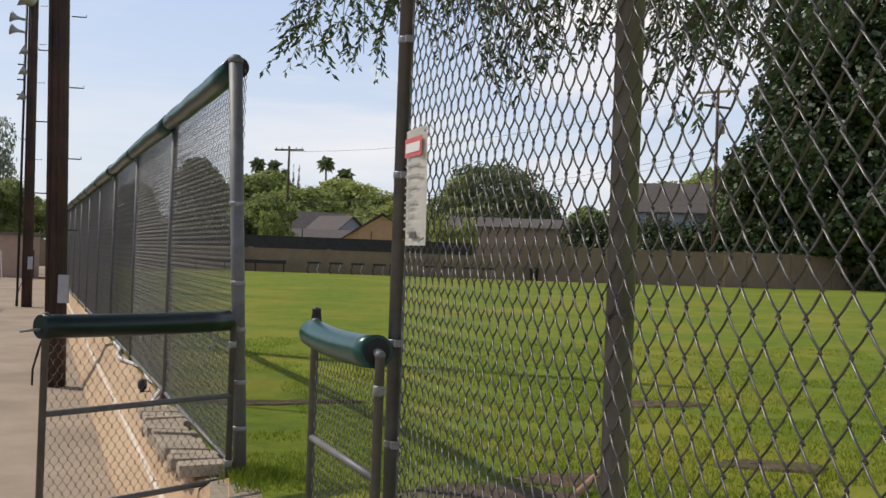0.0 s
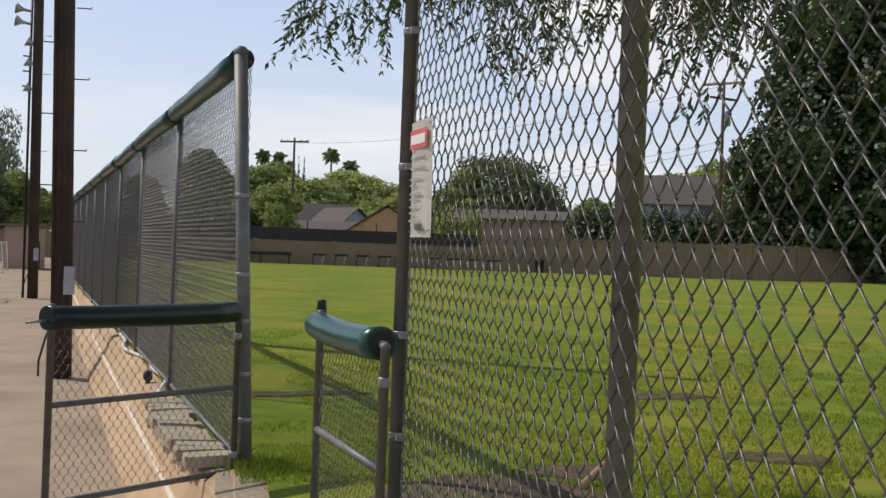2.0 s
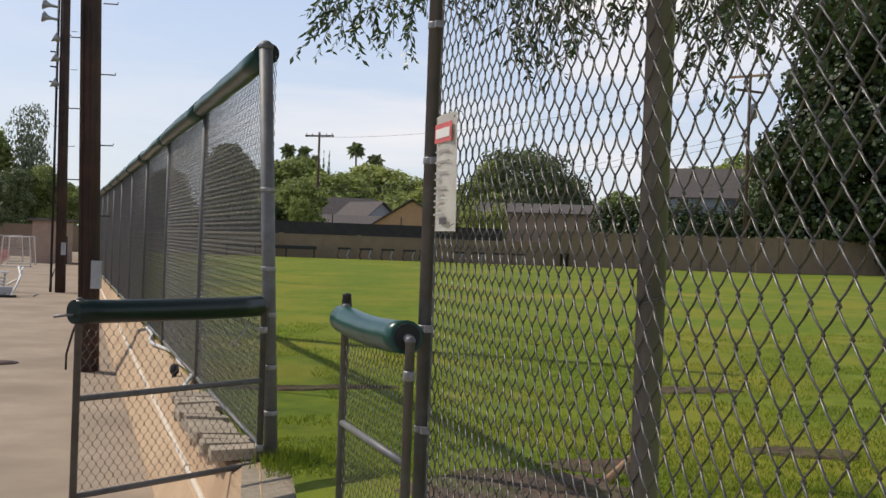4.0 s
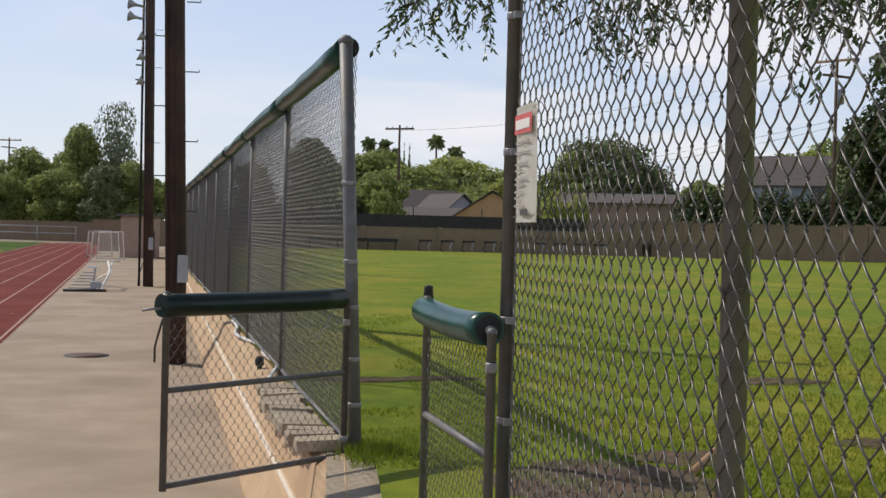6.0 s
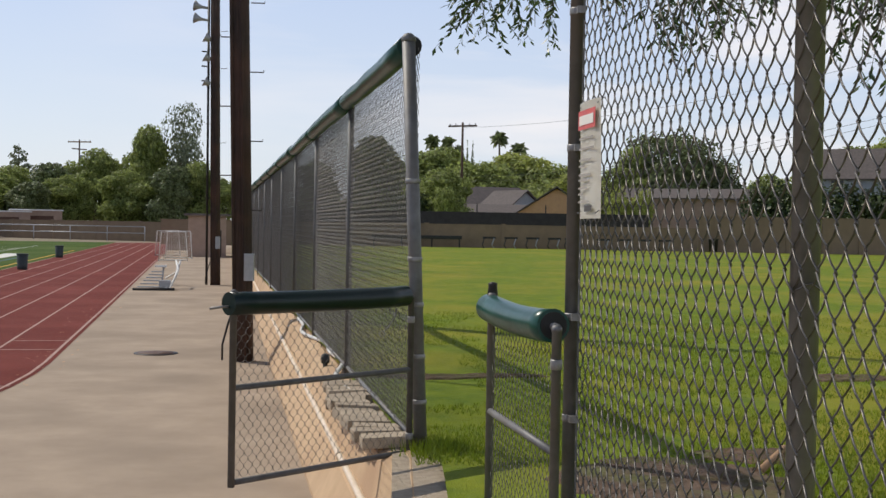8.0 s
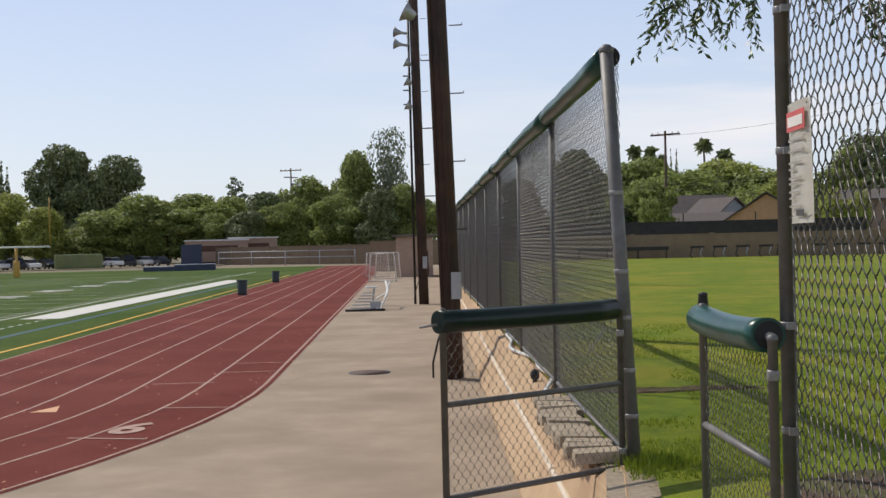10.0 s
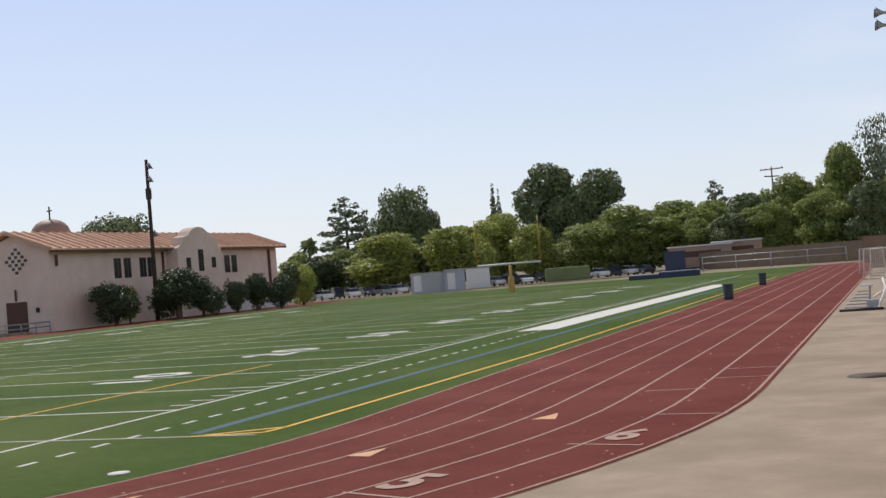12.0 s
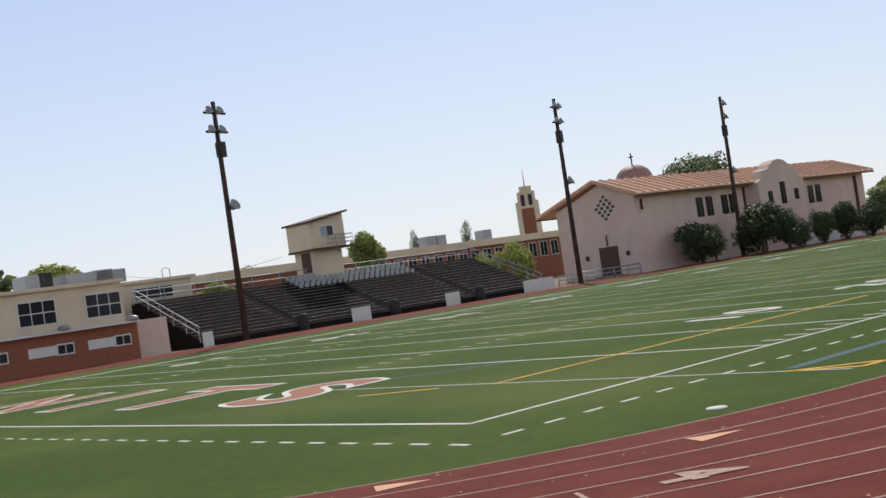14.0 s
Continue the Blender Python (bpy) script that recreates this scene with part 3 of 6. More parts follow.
# ---------------------------------------------------------------- chain link
def link_mesh(name, length, height, w=0.072, r=0.0021, fine=False, tall=0.072):
    """A woven wire panel in the x, z plane."""
    hw = w / 2
    prof = [(0.0, -0.12), (0.12, -0.11), (0.24, -0.02), (0.40, 0.16), (0.56, 0.36), (0.72, 0.58), (0.86, 0.81), (0.95, 0.99)] if fine else [(0.0, 0.0)]
    n_half = int(height / (tall / 2))
    n_wire = int(length / hw)
    one, k = [], 3
    for i in range(n_half + 1):
        for ph, f in prof:
            z = (i + ph) * tall / 2
            if z > height:
                break
            u = f if i % 2 == 0 else 1 - f
            yy = 2.0 * r * math.sin(math.pi * ph) * (1 if i % 2 == 0 else -1)
            one.append((u * hw, yy, z))
    one = np.array(one)
    ring = np.array([(math.cos(2 * math.pi * j / k) * r, math.sin(2 * math.pi * j / k) * r, 0) for j in range(k)])
    base = (one[:, None, :] + ring[None]).reshape(-1, 3)
    m = len(one)
    i0 = np.arange(m - 1)[:, None] * k + np.arange(k)[None]
    i1 = np.arange(m - 1)[:, None] * k + (np.arange(k)[None] + 1) % k
    quads = np.stack([i0, i1, i1 + k, i0 + k], -1).reshape(-1, 4)
    V = np.concatenate([base * (1, 1, 1) + (hw * n, 0, 0) if n % 2 == 0 else base * (-1, -1, 1) + (hw * (n + 1), 0, 0) for n in range(n_wire)])
    Q = np.concatenate([quads + n * len(base) for n in range(n_wire)])
    me = bpy.data.meshes.new(name)
    me.vertices.add(len(V))
    me.vertices.foreach_set("co", V.ravel())
    me.loops.add(len(Q) * 4)
    me.loops.foreach_set("vertex_index", Q.ravel())
    me.polygons.add(len(Q))
    me.polygons.foreach_set("loop_start", np.arange(len(Q)) * 4)
    me.polygons.foreach_set("loop_total", np.full(len(Q), 4))
    me.update()
    me.validate()
    me.materials.append(M_WIRE)
    return me


def along(p, q):
    """A frame at p whose x axis points towards q, level."""
    d = (Vector(q) - Vector(p))
    return Matrix.Translation(p) @ Matrix.Rotation(math.atan2(d.y, d.x), 4, "Z")


def post(name, p, z1, r, parent, cap=True, material=None):
    x, y, z0 = p
    pr = [(r, z0), (r, z1)]
    if cap:
        pr += [(r * 1.12, z1), (r * 1.12, z1 + r * 0.7), (r * 0.8, z1 + r * 1.2), (r * 0.2, z1 + r * 1.45)]
    return part(name, lathe(bmesh.new(), pr, 20, Matrix.Translation((x, y, 0))), material or M_GALV, parent)


def band(p, z, r, parent, h=0.035):
    return part("band", lathe(bmesh.new(), [(r * 1.08, z - h / 2), (r * 1.12, z - h / 3), (r * 1.12, z + h / 3), (r * 1.08, z + h / 2)], 18, Matrix.Translation((p[0], p[1], 0))), M_BAND, parent)


# tall fence with a padded top, running along the bank
tall = thing("tall_fence", "tall galvanised chain-link fence with green padded top rail", "fence")
BAY = 4.57
TOP = 3.98
panel = link_mesh("chain_link", BAY, TOP - UP - 0.10, 0.085, 0.0026, tall=0.09)
near_panel = link_mesh("chain_link", BAY, TOP - UP - 0.10, 0.085, 0.0029, True, 0.09)
A0 = FENCE0.copy()
lean = Vector((-0.145, 0, TOP - UP))      # the gate post leans away from the gate
part("gate_post", tubed([tuple(A0 + lean * -0.03 + Vector((0.06, 0, 0))), tuple(A0 + lean + Vector((0.06, 0, 0))), ], 0.052, 20), M_GALV, tall)
part("post_cap", lathe(bmesh.new(), [(0.054, 0), (0.058, 0.01), (0.056, 0.035), (0.03, 0.06), (0.008, 0.066)], 20, Matrix.Translation(A0 + lean + Vector((0.06, 0, -0.01)))), M_GALV, tall)
for z in (1.2, 1.55, 1.95, 2.3, 2.9):
    band(A0 + lean * ((z - UP) / (TOP - UP)) + Vector((0.06, 0, 0)), z, 0.052, tall)
for i in range(1, 15):
    p = A0 + FENCE_D * BAY * i
    # line posts use the steel with painted shade
    post("post", (p.x, p.y, UP - 0.1), TOP, 0.036, tall, False, M_GALVSHADE)
for i in range(14):
    p = A0 + FENCE_D * BAY * i
    q = A0 + FENCE_D * BAY * (i + 1)
    share("chain_link", panel if i > 1 else near_panel, along((p.x, p.y, UP + 0.05), (q.x, q.y, UP)), tall)
    if True:
        part("bottom_rail", tubed([(p.x, p.y, UP + 0.05), (q.x, q.y, UP + 0.05)], 0.022, 8), M_GALV, tall)
    pts, n_ = [], 7
    for k in range(n_):
        c = p.lerp(q, (k / (n_ - 1)) * (0.97 if i == 0 else 1) + (0.03 if i == 0 else 0))
        pts.append((c.x - 0.06 + random.uniform(-0.008, 0.008), c.y, TOP - 0.03 + random.uniform(-0.012, 0.012) ))
    part("top_pad", tubed(pts, 0.098 if i % 2 else 0.092, 16), M_PAD, tall, "dull green ribbed vinyl padding")
# solid black plug stands in for the shade inside the open pad end
part("pad_mouth_shade", tubed([A0 + Vector((-0.06, 0.075, TOP - 0.03 - UP)), A0 + Vector((-0.06, 0.12, TOP - 0.03 - UP))], 0.08, 16), M_BLACK, tall, "black plug painting the shade in the padding's hollow end")

# fence right beside the camera
B0, C0 = Vector((0.875, 5.847, UP)), Vector((1.158, 3.325, UP))
nf = thing("side_fence", "weathered galvanised chain-link fence beside the gate", "fence")
FTOP = 4.75
post("gate_post", (B0.x, B0.y, UP - 0.1), FTOP, 0.036, nf)
post("post", (C0.x, C0.y, UP - 0.1), FTOP, 0.0415, nf, True, M_OGALV)
D0 = C0 + (C0 - B0)
post("post", (D0.x, D0.y, UP - 0.1), FTOP, 0.0415, nf, True, M_OGALV)
near_dir = (C0 - B0).normalized()
st = B0 + near_dir * 0.05 + Vector((0.02, 0, 0))
share("chain_link", link_mesh("chain_link", 5.0, FTOP - UP - 0.05, 0.107, 0.0042, True, 0.128), along((st.x, st.y, UP + 0.04), (C0.x - 0.05, C0.y, UP)), nf)
part("tension_bar", boxed(-0.004, 0.004, -0.012, 0.012, UP + 0.05, FTOP - 0.05, m=Matrix.Translation((st.x, st.y, 0))), M_GALV, nf)
part("top_rail", tubed([(B0.x, B0.y, FTOP), (D0.x, D0.y, FTOP)], 0.022), M_GALV, nf)
for z in (1.1, 1.62, 2.12, 2.95, 3.62, 4.3):
    band(B0, z, 0.036, nf)
    part("band_bolt", boxed(-0.012, 0.03, -0.075, -0.02, z - 0.017, z + 0.017, m=Matrix.Translation((B0.x, B0.y, 0))), M_BAND, nf)
for z in (1.4, 2.4, 3.4, 4.2):
    part("tie_wire", tubed([(C0.x + 0.045 * math.cos(a), C0.y + 0.045 * math.sin(a), z + 0.01 * math.sin(3 * a)) for a in [0.4 * k for k in range(15)]], 0.0025, 5), M_WIRE, nf)


def leaf_gate(name, hinge, end, z0, zm, z1, pad_r, label, pad_ext=0.0, sag=0.035, pad_mat=M_PAD, steel=M_GALV):
    g = thing(name, label, "gate")
    h, e = Vector(hinge), Vector(end)
    L = (e - h).length
    d = (e - h) / L
    for p in (h, e):
        post("stile", (p.x, p.y, z0 - 0.03), z1 + (0.06 if p is e else -0.02), 0.024, g, True, steel)
    for z in (z0, zm):
        part("rail", tubed([(h.x, h.y, z), (e.x, e.y, z)], 0.021), steel, g)
    part("top_rail", tubed([(h.x, h.y, z1), (e.x, e.y, z1)], 0.021), M_GALV, g)
    n_ = 9
    pts = [tuple(h + d * (0.06 + (L - 0.06 + pad_ext) * k / (n_ - 1)) + Vector((0, 0, z1 - sag * math.sin(math.pi * k / (n_ - 1)) + (0.004 if k == 0 else 0)))) for k in range(n_)]
    part("top_pad", tubed(pts, pad_r, 18), pad_mat, g, "glossy vinyl padding, sagging a little")
    # black plug again paints the dark of the pad's hollow
    ends = [pts[0], tuple(Vector(pts[0]) - d * 0.006)]
    part("pad_mouth_shade", tubed(ends, pad_r * 0.82, 16), M_BLACK, g, "black plug painting the shade in the padding's hollow end")
    share("chain_link", link_mesh("chain_link", L - 0.05, z1 - z0, 0.07, 0.0022, True, 0.09), along((h.x + d.x * 0.02, h.y + d.y * 0.02, z0), tuple(e)), g)
    for z in (z0 + 0.12, z1 - 0.18):
        part("hinge", lathe(bmesh.new(), [(0.027, z - 0.025), (0.030, z - 0.018), (0.030, z + 0.018), (0.027, z + 0.025)], 14, Matrix.Translation((h.x, h.y, 0))), M_BAND, g)
    return g


# this leaf has its shade put into the pad and steel colours
gl = leaf_gate("gate_leaf", (A0.x - 0.03, A0.y - 0.10, 0), (-1.065, 7.92, 0), 0.83, 1.46, 2.02, 0.078, "low chain-link gate leaf swung open, green padded top in painted shade", 0.04, 0.006, M_PADSHADE, M_GALVSHADE)
part("latch", tubed([(-1.065, 7.92, 2.0), (-1.13, 7.87, 2.0), (-1.21, 7.84, 1.99)], 0.009), M_BAND, gl)
part("chain", tubed([(0.02, 9.0, 1.93), (0.0, 8.99, 1.86), (-0.04, 8.96, 1.80), (-0.08, 8.92, 1.76)], 0.006, 6), M_BAND, gl, "short hanging chain with a ring")
part("ring", tubed([(-0.09 + 0.02 * math.cos(a), 8.91, 1.745 + 0.02 * math.sin(a)) for a in [0.5 * k for k in range(14)]], 0.004, 6), M_BAND, gl)
gr = leaf_gate("gate_leaf", (0.785, 5.72, 0), (0.575, 7.03, 0), 0.93, 1.465, 2.075, 0.083, "low chain-link gate leaf swung into the field, green padded top", 0.06, 0.02)
part("drop_rod", tubed([(0.58, 7.05, 0.95), (0.58, 7.05, 2.16)], 0.017, 10), M_DMET, gr)
part("rod_collar", lathe(bmesh.new(), [(0.022, 2.06), (0.032, 2.08), (0.032, 2.10), (0.026, 2.16), (0.03, 2.17), (0.01, 2.18)], 12, Matrix.Translation((0.58, 7.05, 0.05))), M_DMET, gr)

# notice wired to the fence: words too small to read become bars
sg = thing("notice_sign", "white notice with red heading, wired to the fence post", "sign")
SW, SH = 0.335, 0.525
sm = Matrix.Translation((0.858, 5.46, 2.862)) @ Matrix.Rotation(radians(-83.5), 4, "Z")
bm = bmesh.new()
cols = 7
vv = [[bm.verts.new(sm @ Vector((SW * i / (cols - 1), -0.012 - 0.014 * math.sin(math.pi * i / (cols - 1)) - 0.01 * (j / 6) ** 2, -SH / 2 + SH * j / 6))) for i in range(cols)] for j in range(7)]
for j in range(6):
    for i in range(cols - 1):
        bm.faces.new((vv[j][i], vv[j][i + 1], vv[j + 1][i + 1], vv[j + 1][i]))
bmesh.ops.solidify(bm, geom=bm.faces[:], thickness=0.003)
part("board", bm, M_SIGN, sg)


def sign_bar(name, x0, x1, z0, z1, material, off=0.034):
    k = 0.785
    return part(name, boxed(x0 * k * 1.16, x1 * k * 1.16, -off - 0.001, -off, z0 * k, z1 * k, m=sm), material, sg)


sign_bar("heading", 0.035, 0.335, 0.175, 0.285, M_RED, 0.036)
sign_bar("heading_text", 0.06, 0.31, 0.20, 0.255, M_SIGN, 0.0385)
for k, (z, x1) in enumerate(((0.125, 0.30), (0.065, 0.31), (0.0, 0.27), (-0.035, 0.16), (-0.085, 0.26), (-0.115, 0.22), (-0.16, 0.21), (-0.195, 0.13), (-0.24, 0.24))):
    sign_bar("text_line", 0.05, x1, z - 0.006, z + 0.006, M_GREYINK)
sign_bar("maker_mark", 0.16, 0.29, -0.295, -0.26, M_INK)
for x in (0.02, 0.31):
    for z in (-0.24, 0.24):
        part("wire_tie", tubed([tuple(sm @ Vector((x, -0.03, z))), tuple(sm @ Vector((x + 0.01, 0.0, z + 0.025))), tuple(sm @ Vector((x, 0.02, z)))], 0.0025, 5), M_BAND, sg)
stick = part("wooden_stick", tubed([(2.52, 8.05, UP + 0.04), (2.67, 8.30, UP + 0.06), (2.89, 8.65, UP + 0.10)], 0.03, 8, r_end=0.022), M_ARM)
tagged(stick, "brown wooden stick lying on the grass", "stick")


# ---------------------------------------------------------------- floodlight poles
def step_pegs(g, x, y, z0, z1, r, n):
    for i in range(n):
        z = z0 + (z1 - z0) * i / n
        s = 1 if i % 2 == 0 else -1
        part("peg", tubed([(x + s * (r - 0.03), y, z), (x + s * (r + 0.22), y, z), (x + s * (r + 0.22), y, z + 0.04)], 0.011, 6), M_DMET, g)


def floodlight(g, p, az, size=0.3):
    m = Matrix.Translation(p) @ Matrix.Rotation(-radians(az), 4, "Z") @ Matrix.Rotation(radians(-62), 4, "X")
    part("lamp_hood", lathe(bmesh.new(), [(size * 0.25, -size * 0.7), (size * 0.45, -size * 0.55), (size * 0.6, 0), (size, size * 0.5), (size * 0.97, size * 0.52), (size * 0.5, size * 0.1)], 14, m), M_GREYM, g)


def near_pole(x, y, top, r, lean):
    g = thing("floodlight_pole", "dark creosoted wooden pole with steps and conduit", "light pole", "floodlight poles by the track")
    part("shaft", tubed([(x, y, -0.1), (x + lean * 0.5, y, top * 0.5), (x + lean, y, top)], r * 1.03, 18, r_end=r * 0.8), M_POLE, g)
    step_pegs(g, x + lean * 0.3, y, 2.8, top - 1, r * 0.97, 16)
    part("conduit", tubed([(x - r * 0.75, y - r * 0.75, 0), (x - r * 0.72 + lean, y - r * 0.7, top - 0.5)], 0.035, 8), M_POLE, g)
    part("conduit", tubed([(x + r * 0.3, y - r * 1.02, 0), (x + r * 0.25 + lean, y - r * 0.95, top - 0.5)], 0.03, 8), M_POLE, g)
    part("meter_box", boxed(x + 0.02, x + 0.20, y - r - 0.1, y - r + 0.03, 1.5, 2.0, 0.01), M_GREYM, g, "small grey metal box")
    part("anchor_loop", tubed([(x - r - 0.02, y - 0.02, 0.95), (x - r - 0.10, y - 0.05, 0.7), (x - r - 0.2, y - 0.05, 0.3), (x - r - 0.2, y - 0.05, 0.02)], 0.02, 8), M_DMET, g)
    return g


pn = near_pole(-2.79, 22.2, 14.0, 0.185, -0.33)
pf = near_pole(-7.4, 49.4, 16.0, 0.20, -0.2)
for z in (8.3, 9.3, 10.1):
    floodlight(pf, (-7.85, 49.3, z), -100, 0.22)
floodlight(pf, (-7.75, 49.2, 12.15), -100, 0.45)
sp = thing("horn_speakers", "grey horn loudspeakers on a slim steel mast", "loudspeaker")
part("mast", tubed([(-7.8, 49.6, 0), (-7.85, 49.6, 12.0)], 0.05, 8), M_DMET, sp)
for z in (10.9, 11.4):
    part("horn", lathe(bmesh.new(), [(0.05, -0.25), (0.06, 0.0), (0.1, 0.12), (0.23, 0.32), (0.21, 0.32), (0.08, 0.12)], 14, Matrix.Translation((-8.1, 49.4, z)) @ Matrix.Rotation(radians(-80), 4, "Y")), M_GREYM, sp)
for z in (9.6, 9.0, 8.4):
    part("bracket", tubed([(-7.85, 49.6, z), (-8.1, 49.5, z)], 0.03, 6), M_DMET, sp)


def far_pole(p, top, az):
    g = thing("floodlight_pole", "tall dark wooden pole with a cluster of floodlights", "light pole", "floodlight poles across the field")
    z0 = gz(p.x, p.y)
    part("shaft", tubed([(p.x, p.y, z0 - 0.2), (p.x, p.y, top)], 0.26, 12, r_end=0.17), M_POLE, g)
    m = Matrix.Translation((p.x, p.y, 0)) @ Matrix.Rotation(-radians(az), 4, "Z")
    for z in (top - 0.9, top - 2.4):
        part("crossarm", boxed(-1.2, 1.2, -0.08, 0.08, z - 0.08, z + 0.08, m=m), M_DMET, g)
        for x in (-0.15, 1.05):
            q = m @ Vector((x, 0.35, z + 0.1))
            floodlight(g, q, az, 0.36)
    part("ballast_box", boxed(-0.45, 0.1, -0.3, 0.3, top - 4.4, top - 3.2, m=m), M_DMET, g)
    floodlight(g, m @ Vector((-0.35, 0.3, top - 8.3)), az, 0.5)
    return g


far_pole(polar(-67.92, 94.3), 18.80, 64)
far_pole(polar(-51.76, 118.5), 18.46, 56)
far_pole(polar(-44.08, 136.0), 17.90, 50)


# ---------------------------------------------------------------- plants
def crown_mesh(name, blobs, leaves, size, material, seed, droop=0.0, up_bias=0.35):
    """Many small leaf clumps over the shells of several blobs; blobs are (x, y, z, rx, rz)."""
    rs = np.random.RandomState(seed)
    B = np.array(blobs)
    wgt = B[:, 3] ** 2
    idx = rs.choice(len(B), leaves, p=wgt / wgt.sum())
    d = rs.normal(size=(leaves, 3))
    d /= np.linalg.norm(d, axis=1)[:, None]
    rad = 0.62 + 0.42 * rs.rand(leaves) ** 0.6
    lump = 1 + 0.16 * np.sin(d[:, 0] * 7 + idx) * np.cos(d[:, 1] * 6 + 2 * idx) + 0.10 * np.sin(d[:, 2] * 11 + idx)
    c = B[idx, :3] + d * (rad * lump)[:, None] * np.stack([B[idx, 3], B[idx, 3], B[idx, 4]], 1)
    n = d + rs.normal(size=(leaves, 3)) * 0.7
    n[:, 2] += up_bias
    n /= np.linalg.norm(n, axis=1)[:, None]
    t = np.cross(n, rs.normal(size=(leaves, 3)))
    t[:, 2] -= droop
    t /= np.linalg.norm(t, axis=1)[:, None]
    b = np.cross(n, t)
    s = size * (0.6 + 0.8 * rs.rand(leaves))[:, None]
    k = np.array([(-0.5, 0.0), (-0.12, 0.42), (0.5, 0.05), (0.1, -0.38)])
    V = np.concatenate([c[:, None] + t[:, None] * s[:, None] * k[None, :, :1] + b[:, None] * s[:, None] * k[None, :, 1:]], 0).reshape(-1, 3)
    me = bpy.data.meshes.new(name)
    me.from_pydata(V.tolist(), [], (np.arange(leaves)[:, None] * 4 + np.arange(4)).tolist())
    me.materials.append(material)
    return me


def tree_model(kind, seed):
    """Trunk and crown meshes of a tree of unit height."""
    rs = random.Random(seed)
    tm = bmesh.new()
    if kind in ("oak", "light", "dark", "open"):
        tube(tm, [(0, 0, -0.02), (0.01, 0, 0.2), (0.0, 0.01, 0.55)], 0.028, 8, r_end=0.012)
        blobs = []
        for i in range(13):
            a, z = rs.uniform(0, 6.28), 0.16 + 0.66 * (i + rs.random()) / 13
            r = 0.29 * math.sqrt(max(0.05, 1 - ((z - 0.48) / 0.46) ** 2)) * rs.uniform(0.5, 1.12)
            blobs.append((r * math.cos(a), r * math.sin(a), z, rs.uniform(0.09, 0.2), rs.uniform(0.08, 0.16)))
            tube(tm, [(0, 0, 0.22 + 0.1 * rs.random()), (r * 0.5 * math.cos(a), r * 0.5 * math.sin(a), z * 0.75), (r * math.cos(a), r * math.sin(a), z)], 0.01, 5, r_end=0.003)
        blobs.append((0, 0, 0.42, 0.28, 0.34))
        blobs.append((0.03, 0, 0.82, 0.19, 0.15))
        n = {"open": 5000}.get(kind, 22000)
        m = {"oak": M_LEAF, "light": M_LEAFL, "dark": M_LEAFD, "open": M_LEAFB}[kind]
        cr = crown_mesh("crown", blobs, n, 0.028, m, seed)
    elif kind == "round":
        tube(tm, [(0, 0, -0.02), (0, 0, 0.5)], 0.03, 8, r_end=0.02)
        cr = crown_mesh("crown", [(0, 0, 0.56, 0.42, 0.42), (0.2, 0.1, 0.45, 0.27, 0.3), (-0.2, -0.05, 0.5, 0.27, 0.3), (0.1, -0.2, 0.4, 0.25, 0.28)], 24000, 0.032, M_LEAFD, seed)
    elif kind == "cypress":
        tube(tm, [(0, 0, -0.02), (0, 0, 0.3)], 0.02, 6)
        cr = crown_mesh("crown", [(0, 0, 0.12 + 0.09 * i, 0.055 * math.sin(math.pi * (0.25 + 0.72 * i / 9)) + 0.012, 0.09) for i in range(10)], 2200, 0.03, M_LEAFD, seed)
    elif kind == "conifer":
        tube(tm, [(0, 0, -0.02), (0, 0, 0.97)], 0.02, 6, r_end=0.003)
        bl = []
        for i in range(26):
            z = 0.2 + 0.75 * i / 26
            a = i * 2.4
            r = 0.2 * (1 - (z - 0.15) / 0.9) + 0.02
            bl.append((r * math.cos(a), r * math.sin(a), z, r * 0.55 + 0.015, 0.028))
            tube(tm, [(0, 0, z), (r * 1.3 * math.cos(a), r * 1.3 * math.sin(a), z - 0.02)], 0.005, 4, r_end=0.002)
        cr = crown_mesh("crown", bl, 2600, 0.035, M_LEAFB, seed)
    else:   # shrub, to the ground
        tube(tm, [(0, 0, -0.02), (0, 0, 0.4)], 0.05, 6)
        cr = crown_mesh("crown", [(rs.uniform(-0.3, 0.3), rs.uniform(-0.3, 0.3), rs.uniform(0.25, 0.7), rs.uniform(0.22, 0.34), rs.uniform(0.2, 0.3)) for _ in range(7)], 10000, 0.04, M_LEAF if kind == "shrub" else (M_LEAFL if kind == "shrub_light" else M_LEAFX), seed)
    tr = bpy.data.meshes.new("trunk")
    tm.to_mesh(tr)
    tm.free()
    tr.materials.append(M_BARK)
    return tr, cr


MODELS = {}
WORDS = {"oak": "broad green leafy tree", "light": "tree with sunlit light green foliage", "dark": "dense dark green tree", "open": "open tree with sparse grey-green leaves",
         "round": "rounded dense dark green tree", "cypress": "slim dark cypress", "conifer": "hazy layered conifer", "shrub": "rounded green shrub", "shrub_light": "yellowish green shrub", "shrub_dark": "dark clipped shrub"}


